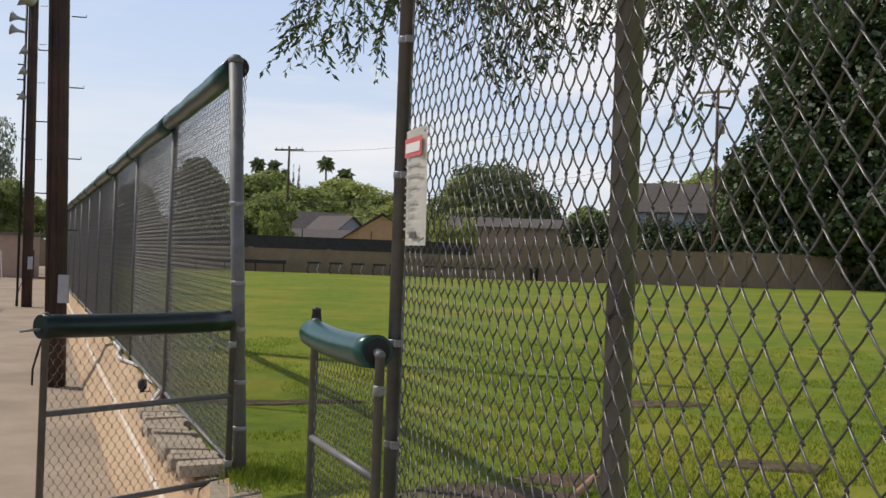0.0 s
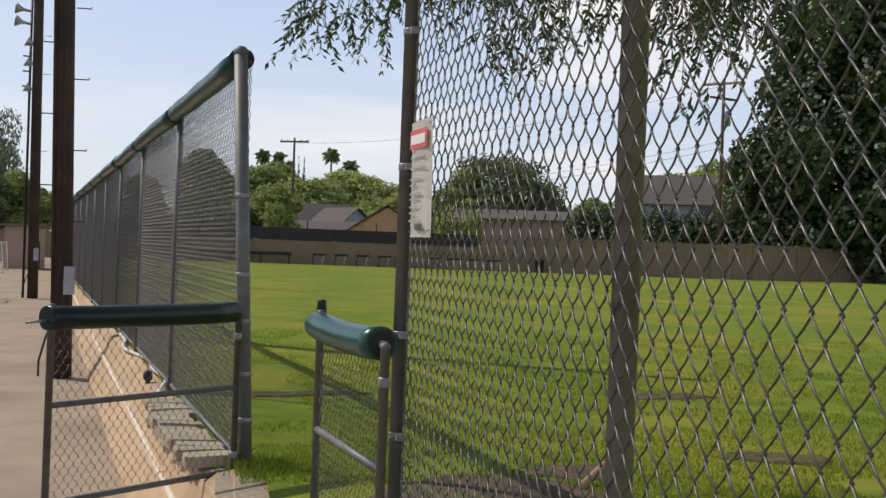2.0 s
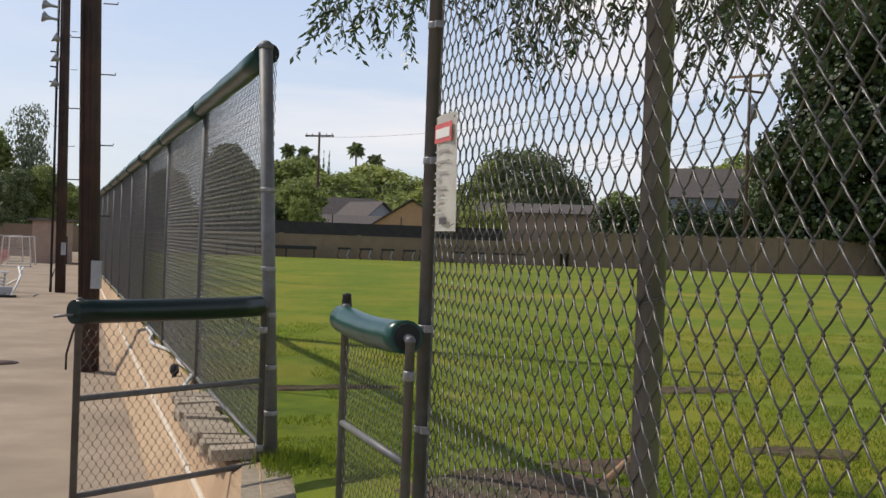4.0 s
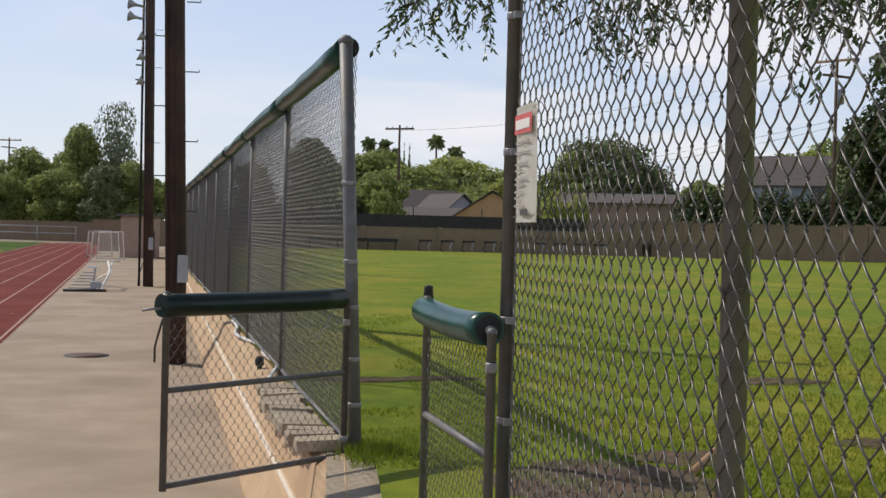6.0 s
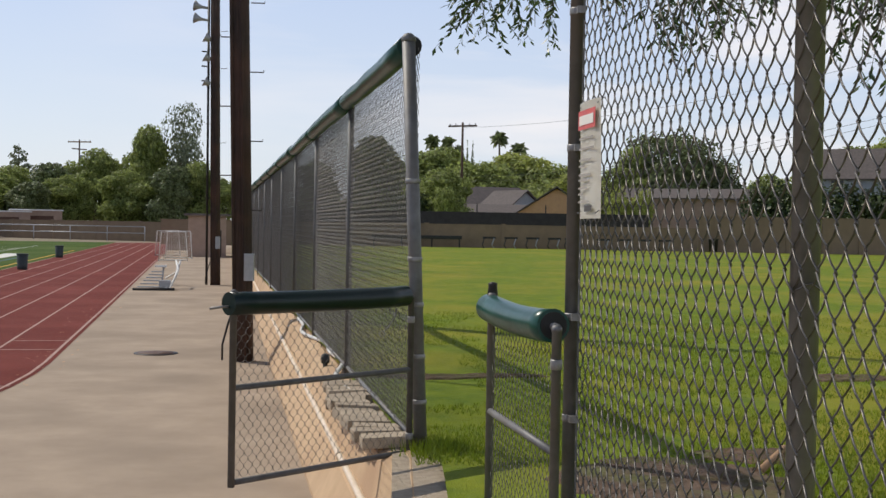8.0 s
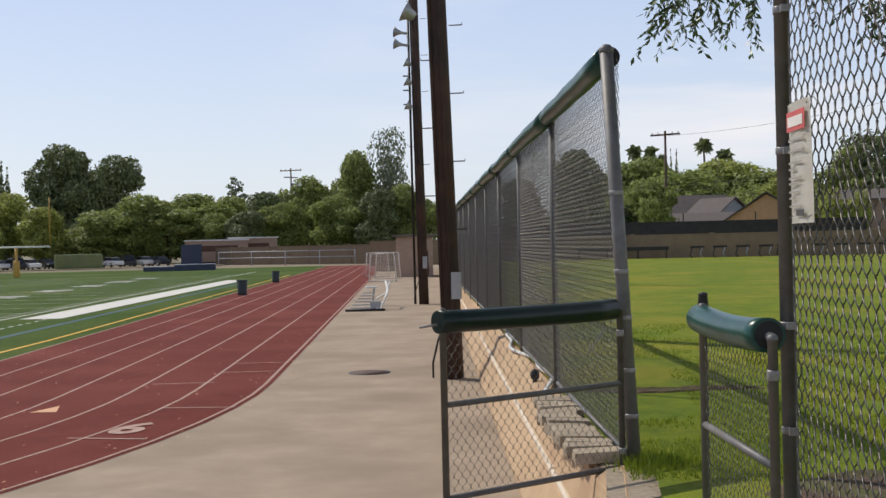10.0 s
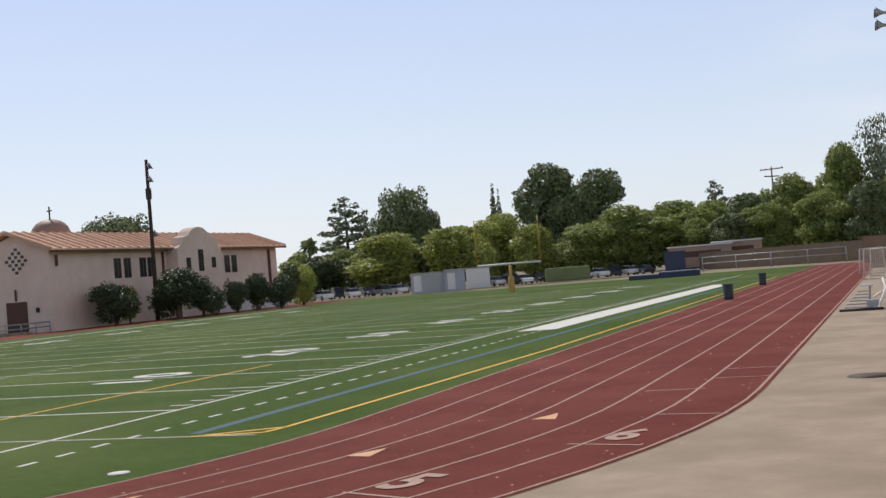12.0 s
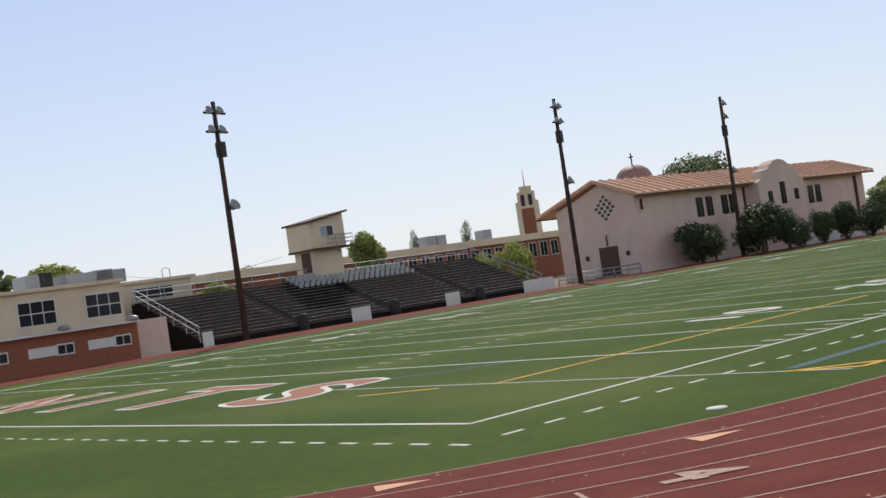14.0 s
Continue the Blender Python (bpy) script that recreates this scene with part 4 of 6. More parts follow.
def tree(kind, p, height, width, where, seed=0, group="", turn=None):
    """width: the crown's breadth in metres."""
    key = (kind, seed % 3)
    if key not in MODELS:
        MODELS[key] = tree_model(kind, 11 + 7 * len(MODELS))
    tr, cr = MODELS[key]
    base = {"round": 1.0, "cypress": 0.15, "conifer": 0.5}.get(kind, 0.86 if kind in ("oak", "light", "dark", "open") else 1.15)
    k = width / base
    t = thing("shrub" if "shrub" in kind else "tree", WORDS[kind] + " " + where, "shrub" if "shrub" in kind else "tree", group or "trees " + where)
    t.matrix_basis = Matrix.Translation(p) @ Matrix.Rotation(turn if turn is not None else seed * 1.7, 4, "Z") @ Matrix.Diagonal((k, k, height, 1))
    for nm, me in (("trunk", tr), ("crown", cr)):
        o = new(nm, me)
        o.parent = t
    return t


def tree_at(kind, az, el, half, d, where, seed, z0=None):
    p = polar(az, d)
    p.z = gz(p.x, p.y) - 0.1 if z0 is None else z0
    return tree(kind, p, high(el, d) - p.z, 2 * d * math.tan(radians(half)), where, seed)


W1 = "behind the parking lot"
k = 0
for kind, az, el, half, d in (("conifer", -34.96, 4.17, 1.49, 254), ("conifer", -34.14, 3.51, 0.67, 261), ("round", -32.18, 4.12, 1.50, 248), ("round", -31.13, 3.01, 0.89, 245), ("cypress", -27.84, 4.06, 0.21, 268), ("cypress", -27.57, 3.76, 0.18, 268),
                              ("dark", -25.35, 4.80, 1.65, 241), ("dark", -22.96, 4.29, 1.58, 238), ("dark", -24.30, 3.24, 1.49, 236)):
    k += 1
    tree_at(kind, az, el + (0.3 if kind in ("round", "dark") else 0.1), half * 1.12, d, W1, k)
for kind, az, el, half, d in (("light", -32.85, 2.19, 1.73, 221), ("light", -29.87, 2.28, 1.50, 217), ("light", -27.61, 2.72, 1.37, 221), ("shrub_light", -28.59, 1.76, 0.76, 212), ("light", -26.08, 2.06, 0.98, 212),
                              ("oak", -21.89, 2.60, 1.52, 214), ("oak", -19.30, 2.61, 1.73, 221), ("oak", -20.59, 2.01, 1.37, 212), ("oak", -23.62, 1.84, 1.50, 212), ("conifer", -17.37, 3.44, 0.67, 321), ("oak", -17.51, 2.47, 1.19, 225)):
    k += 1
    tree_at(kind, az, el + 0.1, half * 1.4, d, W1, k)
W2 = "beyond the end of the track"
for kind, az, el, half, d in (("dark", -15.87, 2.78, 1.20, 214), ("oak", -14.07, 3.53, 1.35, 221), ("oak", -15.11, 2.27, 1.20, 208), ("oak", -12.56, 2.58, 1.34, 201), ("oak", -11.62, 4.74, 1.19, 221), ("open", -9.90, 5.89, 1.14, 221), ("dark", -10.62, 2.83, 1.21, 198),
                              ("oak", -9.26, 3.07, 1.21, 201), ("oak", -8.35, 2.19, 1.20, 201), ("dark", -16.91, 1.88, 1.12, 204), ("oak", -18.32, 1.80, 1.12, 208)):
    k += 1
    tree_at(kind, az, el - 0.05, half * 1.15, d, W2, k)
for kind, az, el, half, d in (("shrub_dark", -36.59, 1.43, 1.20, 228), ("oak", -37.79, 1.29, 1.21, 230), ("oak", -35.40, 1.72, 1.19, 234), ("shrub_dark", -34.28, 1.43, 1.35, 225), ("oak", -37.19, 1.73, 0.90, 268), ("dark", -31.05, 1.75, 1.12, 221), ("dark", -28.66, 1.46, 1.13, 214)):
    k += 1
    tree_at(kind, az, el, half, d, W1, k)
W3 = "beyond the lawn's wall"
for kind, az, el, half, d in (("dark", -0.98, 4.50, 1.67, 141), ("oak", 2.15, 2.97, 2.03, 125), ("shrub", 2.67, 2.16, 1.20, 121), ("shrub_dark", 0.65, 1.84, 1.51, 122), ("dark", -3.82, 3.13, 1.66, 145), ("round", 13.01, 4.77, 2.82, 150), ("oak", 11.32, 4.15, 1.63, 147), ("round", 15.11, 3.48, 1.49, 149),
                              ("shrub_light", 11.12, 2.29, 1.26, 123), ("dark", 24.29, 5.31, 1.49, 122), ("shrub_light", 7.02, 1.76, 0.67, 161), ("oak", 17.58, 2.86, 1.20, 187), ("oak", 19.01, 3.19, 1.21, 201)):
    k += 1
    tree_at(kind, az, el, half, d, W3, k, z0=-0.1)
W4 = "on the far hillside"
for kind, az, el, half, d in (("oak", 1.16, 3.48, 1.21, 248), ("oak", 2.36, 3.72, 1.12, 254), ("shrub", 4.00, 3.51, 1.35, 254), ("light", 5.51, 3.46, 1.27, 261), ("shrub", 4.76, 3.08, 1.50, 241), ("light", 6.70, 3.24, 1.27, 254), ("shrub", 7.75, 2.96, 1.20, 248), ("light", 8.81, 2.54, 1.20, 234), ("shrub", 6.11, 2.64, 1.35, 238), ("shrub", 3.11, 2.98, 1.35, 236),
                              ("dark", 2.87, 4.09, 0.67, 274), ("cypress", 3.36, 4.17, 0.12, 274), ("cypress", 3.62, 4.10, 0.12, 274), ("oak", 21.28, 3.85, 1.23, 268), ("oak", 23.21, 4.51, 1.25, 268), ("light", 22.44, 4.03, 0.93, 254)):
    k += 1
    tree_at(kind, az, el + (0.3 if half > 0.8 else 0), half * (1.9 if half > 0.8 else 1), d, W4, k, z0=-0.1)

# the great tree at the corner of the lawn
big = thing("tree", "huge dark green tree towering over the wall", "tree")
big.matrix_basis = Matrix.Translation(polar(28.88, 125.9, UP)) @ Matrix.Diagonal((1.27, 1.27, 1.27, 1))
tb = tubed([(0, 0, -0.1), (0.2, 0, 5), (0, 0.3, 13)], 0.7, 12, r_end=0.25)
for a in range(7):
    tube(tb, [(0, 0, 4 + a), (3 * math.cos(a * 2.1), 3 * math.sin(a * 2.1), 8 + a), (6 * math.cos(a * 2.1), 6 * math.sin(a * 2.1), 11 + a)], 0.22, 6, r_end=0.06)
part("trunk", tb, M_BARK, big)
rs = random.Random(5)
bl = []
for i in range(34):
    z = rs.uniform(2.0, 22)
    a, r = rs.uniform(0, 6.28), rs.uniform(3.2, 9.0) * (1.0 if z < 15 else 0.7)
    bl.append((r * math.cos(a), r * math.sin(a), z, rs.uniform(2.2, 3.4), rs.uniform(1.6, 2.6)))
bl.append((0, 0, 10, 7.0, 9.5))
bl.append((0, 0, 4, 7.5, 4.5))
o = new("crown", crown_mesh("crown", bl, 60000, 0.5, M_LEAFX, 8))
o.parent = big

# clipped hedge behind the wall
hedge_p = [polar(16.80, 127.2), polar(26.03, 117.8)]
hd = thing("hedge", "dark green hedge standing over the tan wall", "hedge")
hb = [((hedge_p[0].lerp(hedge_p[1], i / 24)).x, (hedge_p[0].lerp(hedge_p[1], i / 24)).y, UP + 3.3 + rs.uniform(-0.3, 0.3), 1.4, 3.0 + rs.uniform(-0.4, 0.3)) for i in range(25)]
o = new("foliage", crown_mesh("foliage", hb, 16000, 0.36, M_LEAFX, 21))
o.parent = hd
part("stem", tubed([tuple(hedge_p[0] + Vector((0, 0, UP + 0.2))), tuple(hedge_p[1] + Vector((0, 0, UP + 0.2)))], 0.15, 6), M_BARK, hd)


def palm(az, el, d, z0, seed):
    rs = random.Random(seed)
    p = polar(az, d)
    top = high(el, d) - 1.4
    t = thing("palm_tree", "tall fan palm with a shaggy head", "palm tree", "palm trees")
    part("trunk", tubed([(p.x, p.y, z0 - 0.2), (p.x + 0.2, p.y, top * 0.6), (p.x, p.y, top)], 0.28, 8, r_end=0.2), M_BARK, t)
    V, F = [], []
    for i in range(46):
        a, e = rs.uniform(0, 6.28), rs.uniform(-0.9, 1.3)
        dv = Vector((math.cos(a) * math.cos(e), math.sin(a) * math.cos(e), math.sin(e)))
        sd = dv.orthogonal().normalized()
        L = rs.uniform(1.7, 2.6)
        c = Vector((p.x, p.y, top))
        i0 = len(V)
        m1, m2 = c + dv * L * 0.6, c + dv * L + Vector((0, 0, -0.45))
        V += [tuple(c), tuple(m1 + sd * 0.6), tuple(m2), tuple(m1 - sd * 0.6)]
        F.append((i0, i0 + 1, i0 + 2, i0 + 3))
    raw("fronds", V, F, M_LEAFD, t)


for i, (az, el, d) in enumerate(((1.67, 4.34, 268), (2.46, 4.28, 274), (4.89, 4.57, 268), (5.83, 4.05, 274), (2.01, 3.71, 272))):
    palm(az, el, d, -0.1, i)
palm(-78.66, 3.15, 134, -0.1, 7)
palm(-36.82, 2.17, 248, -0.1, 8)

# boughs that hang into view from a tree standing beside the gate
hang = thing("tree", "tree with drooping boughs of narrow leaves", "tree")
TX, TY = 7.2, 4.6
tb = tubed([(TX, TY, UP - 0.1), (TX - 0.1, TY + 0.1, 3.4), (TX - 0.4, TY + 0.8, 6.2)], 0.24, 12, r_end=0.13)
rs = random.Random(3)
LV, LF = [], []
for i in range(165):
    az = rs.uniform(3.2, 28.5)
    d = rs.uniform(7.8, 10.2)
    shade = 8.9 + 1.1 * math.sin(az * 0.73 + 1.1) + 0.6 * math.sin(az * 2.2) + rs.uniform(0, 4.2)
    if az < 5.8:
        shade = 8.3 + (az - 2.9) * 0.5 + rs.uniform(0, 2.6)
    tip = polar(az, d, high(shade, d))
    root = polar(az + rs.uniform(-0.4, 3.8), d + rs.uniform(-0.3, 0.3), high(shade, d) + rs.uniform(0.55, 1.25))
    mid = root.lerp(tip, 0.5) + Vector((0, 0, 0.16))
    tube(tb, [tuple(root), tuple(mid), tuple(tip)], 0.008, 5, r_end=0.002)
    for j in range(5):
        f0 = rs.uniform(0.1, 1.0)
        base = root.lerp(mid, f0 * 2) if f0 < 0.5 else mid.lerp(tip, f0 * 2 - 1)
        tw = Vector((rs.uniform(-0.22, 0.22), rs.uniform(-0.22, 0.22), rs.uniform(-0.34, -0.12)))
        tube(tb, [tuple(base), tuple(base + tw)], 0.003, 3, r_end=0.001)
        for q in range(15):
            f = q / 14
            c = base + tw * f
            dv = (tw.normalized() * 0.6 + Vector((rs.uniform(-1, 1), rs.uniform(-1, 1), rs.uniform(-0.7, 0.25)))).normalized()
            sd = dv.cross(Vector((rs.uniform(-1, 1), rs.uniform(-1, 1), rs.uniform(-1, 1)))).normalized()
            L = rs.uniform(0.05, 0.085)
            i0 = len(LV)
            LV += [tuple(c), tuple(c + dv * L * 0.45 + sd * L * 0.17), tuple(c + dv * L), tuple(c + dv * L * 0.45 - sd * L * 0.17)]
            LF.append((i0, i0 + 1, i0 + 2, i0 + 3))
for i in range(9):
    a = polar(4.6 + 2.7 * i, 8.8 + 0.4 * math.sin(i * 2), high(13.9 + 1.1 * math.sin(i), 8.8))
    tube(tb, [(TX - 0.4, TY + 0.8, 6.1), tuple(Vector((TX - 1.4, TY + 2.6, 6.6)).lerp(a, 0.4) + Vector((0, 0, 0.5))), tuple(a)], 0.05, 6, r_end=0.01)
part("trunk", tb, M_BARK, hang)
raw("leaves", LV, LF, M_HANG, hang)
bl = [(TX - 1.5 + rs.uniform(-2.2, 1.8), TY + rs.uniform(-1.5, 4.2), 7.4 + rs.uniform(-0.4, 1.3), rs.uniform(0.8, 1.3), rs.uniform(0.6, 0.9)) for _ in range(14)]
o = new("crown", crown_mesh("crown", bl, 9000, 0.12, M_HANG, 31))
o.parent = hang

# blades of grass where the lawn is nearest, beyond what one could count
GV, GF = [], []
rs = np.random.RandomState(9)
for i in range(90000):
    y = 6.6 + 17 * rs.rand() ** 1.6
    x = fence_x(max(y, 9.2)) + 0.02 + rs.rand() * (1.5 + 0.6 * y)
    if noise.noise((x * 0.9, y * 0.9, 5)) < -0.22 or (x < 2.5 and y < 8.3):
        continue
    z = lawn_z(x, y)
    hgt, a, w_ = 0.02 + 0.03 * rs.rand(), rs.rand() * 6.28, 0.006
    lx, ly = rs.uniform(-0.03, 0.03), rs.uniform(-0.03, 0.03)
    i0 = len(GV)
    GV += [(x - w_ * math.cos(a), y - w_ * math.sin(a), z - 0.005), (x + w_ * math.cos(a), y + w_ * math.sin(a), z - 0.005), (x + lx, y + ly, z + hgt)]
    GF.append((i0, i0 + 1, i0 + 2))
for i in range(900):      # a rank tuft at the foot of the gate post
    x, y = 0.40 + 0.13 * rs.normal(), 8.98 + 0.14 * rs.normal()
    hgt, a, w_ = 0.03 + 0.07 * rs.rand(), rs.rand() * 6.28, 0.006
    i0 = len(GV)
    GV += [(x - w_ * math.cos(a), y - w_ * math.sin(a), UP - 0.03), (x + w_ * math.cos(a), y + w_ * math.sin(a), UP - 0.03), (x + rs.uniform(-0.06, 0.06), y + rs.uniform(-0.06, 0.06), UP + hgt)]
    GF.append((i0, i0 + 1, i0 + 2))
gs = raw("grass", GV, GF, M_BLADE)
tagged(gs, "short blades of sunlit green lawn grass", "grass", kind="stuff")


# ---------------------------------------------------------------- walls beyond the lawn
def wall_run(name, p, q, z0, z1, material, label, parts=0, cap=True):
    w = thing(name, label, "wall", kind="structure")
    p, q = Vector(p), Vector(q)
    m = along((p.x, p.y, 0), (q.x, q.y, 0))
    L = (q - p).length
    part("wall", boxed(0, L, -0.1, 0.1, z0, z1, m=m), material, w)
    if cap:
        part("coping", boxed(-0.05, L + 0.05, -0.14, 0.14, z1, z1 + 0.08, 0.01, m=m), material, w)
    for i in range(parts):
        x = L * (i + 0.5) / parts
        part("pilaster", boxed(x - 0.2, x + 0.2, -0.18, 0.18, z0, z1 + 0.16, 0.01, m=m), material, w)
    return w


wall_run("wall_north", (-20, 102.5, 0), (25.2, 98.7, 0), UP - 0.2, 2.75, M_WALL, "tan block wall at the end of the lawn", 7)
wall_run("wall_north", (25.25, 98.7, 0), (43, 97, 0), UP - 0.2, 3.77, M_WALL, "tan block wall with pilasters at the end of the lawn", 6)
wall_run("wall_east", (43.1, 97.1, 0), (110, 130, 0), UP - 0.2, 3.9, M_WALL, "tan block wall with dark seams beside the lawn", 12)
ws = thing("windscreen_fence", "dark fabric windscreen on posts above the wall", "fence")
part("screen", boxed(-14, 22, 103.2, 103.23, 2.7, 3.85), M_NET, ws)
for i in range(13):
    part("post", tubed([(-14 + 3 * i, 103.3, 0.8), (-14 + 3 * i, 103.3, 4.6 if i % 2 else 3.9)], 0.05, 6), M_DMET, ws)
part("rail", tubed([(-14, 103.3, 3.87), (22, 103.3, 3.87)], 0.04, 6), M_DMET, ws)
bar = thing("batting_rail", "long dark padded rail before the wall", "rail")
part("beam", boxed(-2.0, 5.5, 99.0, 99.3, 1.55, 1.85, 0.05), M_BLACK, bar)
for x in (-1.8, 0.5, 3.0, 5.3):
    part("leg", boxed(x - 0.06, x + 0.06, 99.1, 99.2, UP, 1.6), M_DMET, bar)


def hurdle(x, y):
    h = thing("hurdle", "dark hurdle with white legs beside the wall", "hurdle", "hurdles along the wall")
    part("top_bar", boxed(x - 0.55, x + 0.55, y - 0.05, y + 0.05, 1.66, 1.83, 0.01), M_BLACK, h)
    for s in (-0.4, 0.4):
        part("leg", tubed([(x + s, y, 1.7), (x + s - 0.2, y - 0.3, 1.15), (x + s, y, UP)], 0.05, 6), M_GREYM if s > 0 else M_DMET, h)


for i in range(5):
    hurdle(7.7 + 1.8 * i - (0.4 if i > 3 else 0), 98.0)
for i in range(4):
    hurdle(17.0 + 1.7 * i, 97.0)
cn = thing("trash_can", "black trash can standing by the tan wall", "trash can")
part("body", lathe(bmesh.new(), [(0.34, UP), (0.40, UP + 1.0), (0.44, UP + 1.02), (0.44, UP + 1.1), (0.36, UP + 1.12)], 14, Matrix.Translation((26.2, 97.4, 0))), M_BLACK, cn)


# ---------------------------------------------------------------- houses
def house(name, m, w, d, z0, eave, ridge, wall_mat, roof_mat, label, windows=(), door=None, over=0.5):
    """A gabled house: x along the ridge, centred; windows on the side facing -y as (x, z, width, height)."""
    h = thing(name, label, "house", at=m)
    bm = bmesh.new()
    prism(bm, [(-d / 2, z0), (d / 2, z0), (d / 2, eave), (0, ridge - 0.15), (-d / 2, eave)], -w / 2, w / 2, Matrix.Rotation(radians(90), 4, "Z"))
    part("wall", bm, wall_mat, h)
    for s in (-1, 1):
        bm = bmesh.new()
        sl = (ridge - eave) / (d / 2)
        e = d / 2 + over
        out = [(0, ridge), (s * e, ridge - sl * e), (s * e, ridge - sl * e + 0.14), (0, ridge + 0.14)]
        prism(bm, out, -w / 2 - over, w / 2 + over, Matrix.Rotation(radians(90), 4, "Z"))
        part("roof", bm, roof_mat, h)
    for x, z, ww, hh in windows:
        win = part("window", boxed(x - ww / 2 - 0.08, x + ww / 2 + 0.08, -d / 2 - 0.06, -d / 2 + 0.02, z - hh / 2 - 0.08, z + hh / 2 + 0.08), M_WHITE, h)
        part("pane", boxed(x - ww / 2, x + ww / 2, -d / 2 - 0.075, -d / 2 - 0.06, z - hh / 2, z + hh / 2), M_DARKW, win)
    return h


p = polar(4.20, 174.1)
house("house", facing((p.x, p.y, 0), -20), 10.5, 7, -0.1, 5.8, 8.4, M_BLUEG, M_ROOFG, "blue-grey gabled house with dark shingle roof", ((-3, 4.9, 1.4, 0.9), (3, 4.9, 1.4, 0.9)))
p = polar(5.48, 163.4)
house("house", facing((p.x, p.y, 0), 60), 7, 5, -0.1, 5.6, 7.6, M_BLUEG, M_ROOFG, "small blue-grey wing with a dark roof", ((0, 4.7, 1.2, 0.9),))
p = polar(5.62, 150.0)
house("house", facing((p.x, p.y, 0), 8), 16, 8, -0.1, 4.2, 5.4, M_TRAIL, M_ROOFG, "low house with a brown shingle roof")
p = polar(7.79, 133.9)
house("house", facing((p.x, p.y, 0), 100), 12, 9, -0.1, 4.0, 7.0, M_PEACH, M_ROOFG, "peach stucco gable end behind the wall", ((0, 3.9, 0.8, 0.9),))
p = polar(13.75, 136.6)
house("house", facing((p.x, p.y, 0), 20), 14, 7, -0.1, 6.2, 7.2, M_TRAIL, M_ROOFG, "low brown building half hidden by trees")
p = polar(21.88, 150.0)
house("house", facing((p.x, p.y, 0), 28), 15, 9, -0.1, 9.2, 12.6, M_BLUEG, M_ROOFG, "pale grey two-storey house with shingle roof", ((2.6, 8.2, 1.4, 1.2), (-3, 8.2, 1.4, 1.2)))


def utility_pole(az, el, d, z0, arm, label, tank=False):
    p = polar(az, d)
    u = thing("utility_pole", label, "utility pole")
    top = high(el, d)
    part("shaft", tubed([(p.x, p.y, z0 - 0.1), (p.x, p.y, top)], 0.2, 10, r_end=0.13), M_UPOLE, u)
    m = facing((p.x, p.y, 0), az + 25)
    part("crossarm", boxed(-arm, arm, -0.1, 0.1, top - 0.55, top - 0.35, m=m), M_ARM if tank else M_UPOLE, u)
    if tank:
        m2 = facing((p.x, p.y, 0), az - 45)
        part("crossarm", boxed(-arm * 0.8, arm * 0.8, -0.1, 0.1, top - 1.9, top - 1.7, m=m2), M_UPOLE, u)
        part("transformer", lathe(bmesh.new(), [(0.1, top - 4.3), (0.27, top - 4.2), (0.27, top - 3.0), (0.1, top - 2.9)], 12, Matrix.Translation((p.x + 0.42, p.y - 0.1, 0))), M_GREYM, u)
    for s in (-0.9, -0.5, 0.5, 0.9):
        q = m @ Vector((s * arm, 0, top - 0.35))
        part("insulator", lathe(bmesh.new(), [(0.05, 0), (0.08, 0.1), (0.05, 0.2), (0.02, 0.22)], 8, Matrix.Translation(q)), M_GREYM, u)
    return u


utility_pole(3.12, 5.03, 147, -0.08, 1.9, "dark wooden utility pole with one crossarm")
utility_pole(23.40, 8.42, 110, -0.08, 2.0, "wooden utility pole with crossarms and transformer", True)
utility_pole(-14.75, 3.72, 234, -0.08, 2.3, "far utility pole over the trees", True)


def cable(a, b, sag, name="power_line"):
    a, b = Vector(a), Vector(b)
    ob = part(name, tubed([tuple(a.lerp(b, i / 16) - Vector((0, 0, 4 * sag * (i / 16) * (1 - i / 16)))) for i in range(17)], 0.018, 4), M_BLACK)
    return tagged(ob, "thin black overhead cable", "cable", "overhead cables")


pa, pb = polar(3.18, 147.3), polar(23.51, 109.8)
for dz in (0.6, 2.6, 3.2):
    cable((pa.x, pa.y, high(5.03, 147) - dz - (4 if dz > 2 else 0)), (pb.x, pb.y, high(8.42, 110) - dz - (3 if dz > 2 else 0)), 1.4)

# ---------------------------------------------------------------- end of the track: shed, fences, wall, benches
FD = FENCE_D
shed = thing("shed", "pink plastered shed with dark flat roof", "shed", at=facing(polar(-9.0, 92.5), -9.4) @ Matrix.Diagonal((1, 1, 0.8, 1)))
part("wall", boxed(-1.3, 1.5, -1.5, 2.5, -0.1, 3.85), M_TRAIL, shed)
part("roof", boxed(-1.6, 1.8, -1.8, 2.8, 3.85, 4.05, 0.02), M_ROOFG, shed)
part("door", boxed(0.35, 1.15, -1.54, -1.49, 0, 2.5), M_DMET, shed)
wall_run("wall_far", tuple(polar(-18.46, 187.5)), tuple(polar(-8.69, 158.0)), -0.1, 2.5, M_WALL, "tan wall beyond the end of the track", 5)
wall_run("wall_far", tuple(polar(-10.81, 112.5)), tuple(polar(-9.52, 112.5)), -0.1, 2.6, M_TRAIL, "low pinkish wall by the shed", 0)


def pipe_rail(p, q, h, label, n):
    r = thing("railing", label, "railing")
    p, q = Vector(p), Vector(q)
    for z in (h, h * 0.55):
        part("rail", tubed([tuple(p + Vector((0, 0, z))), tuple(q + Vector((0, 0, z)))], 0.06, 8), M_GREYM, r)
    for i in range(n + 1):
        c = p.lerp(q, i / n)
        part("post", tubed([(c.x, c.y, -0.1), (c.x, c.y, h)], 0.06, 8), M_GREYM, r)


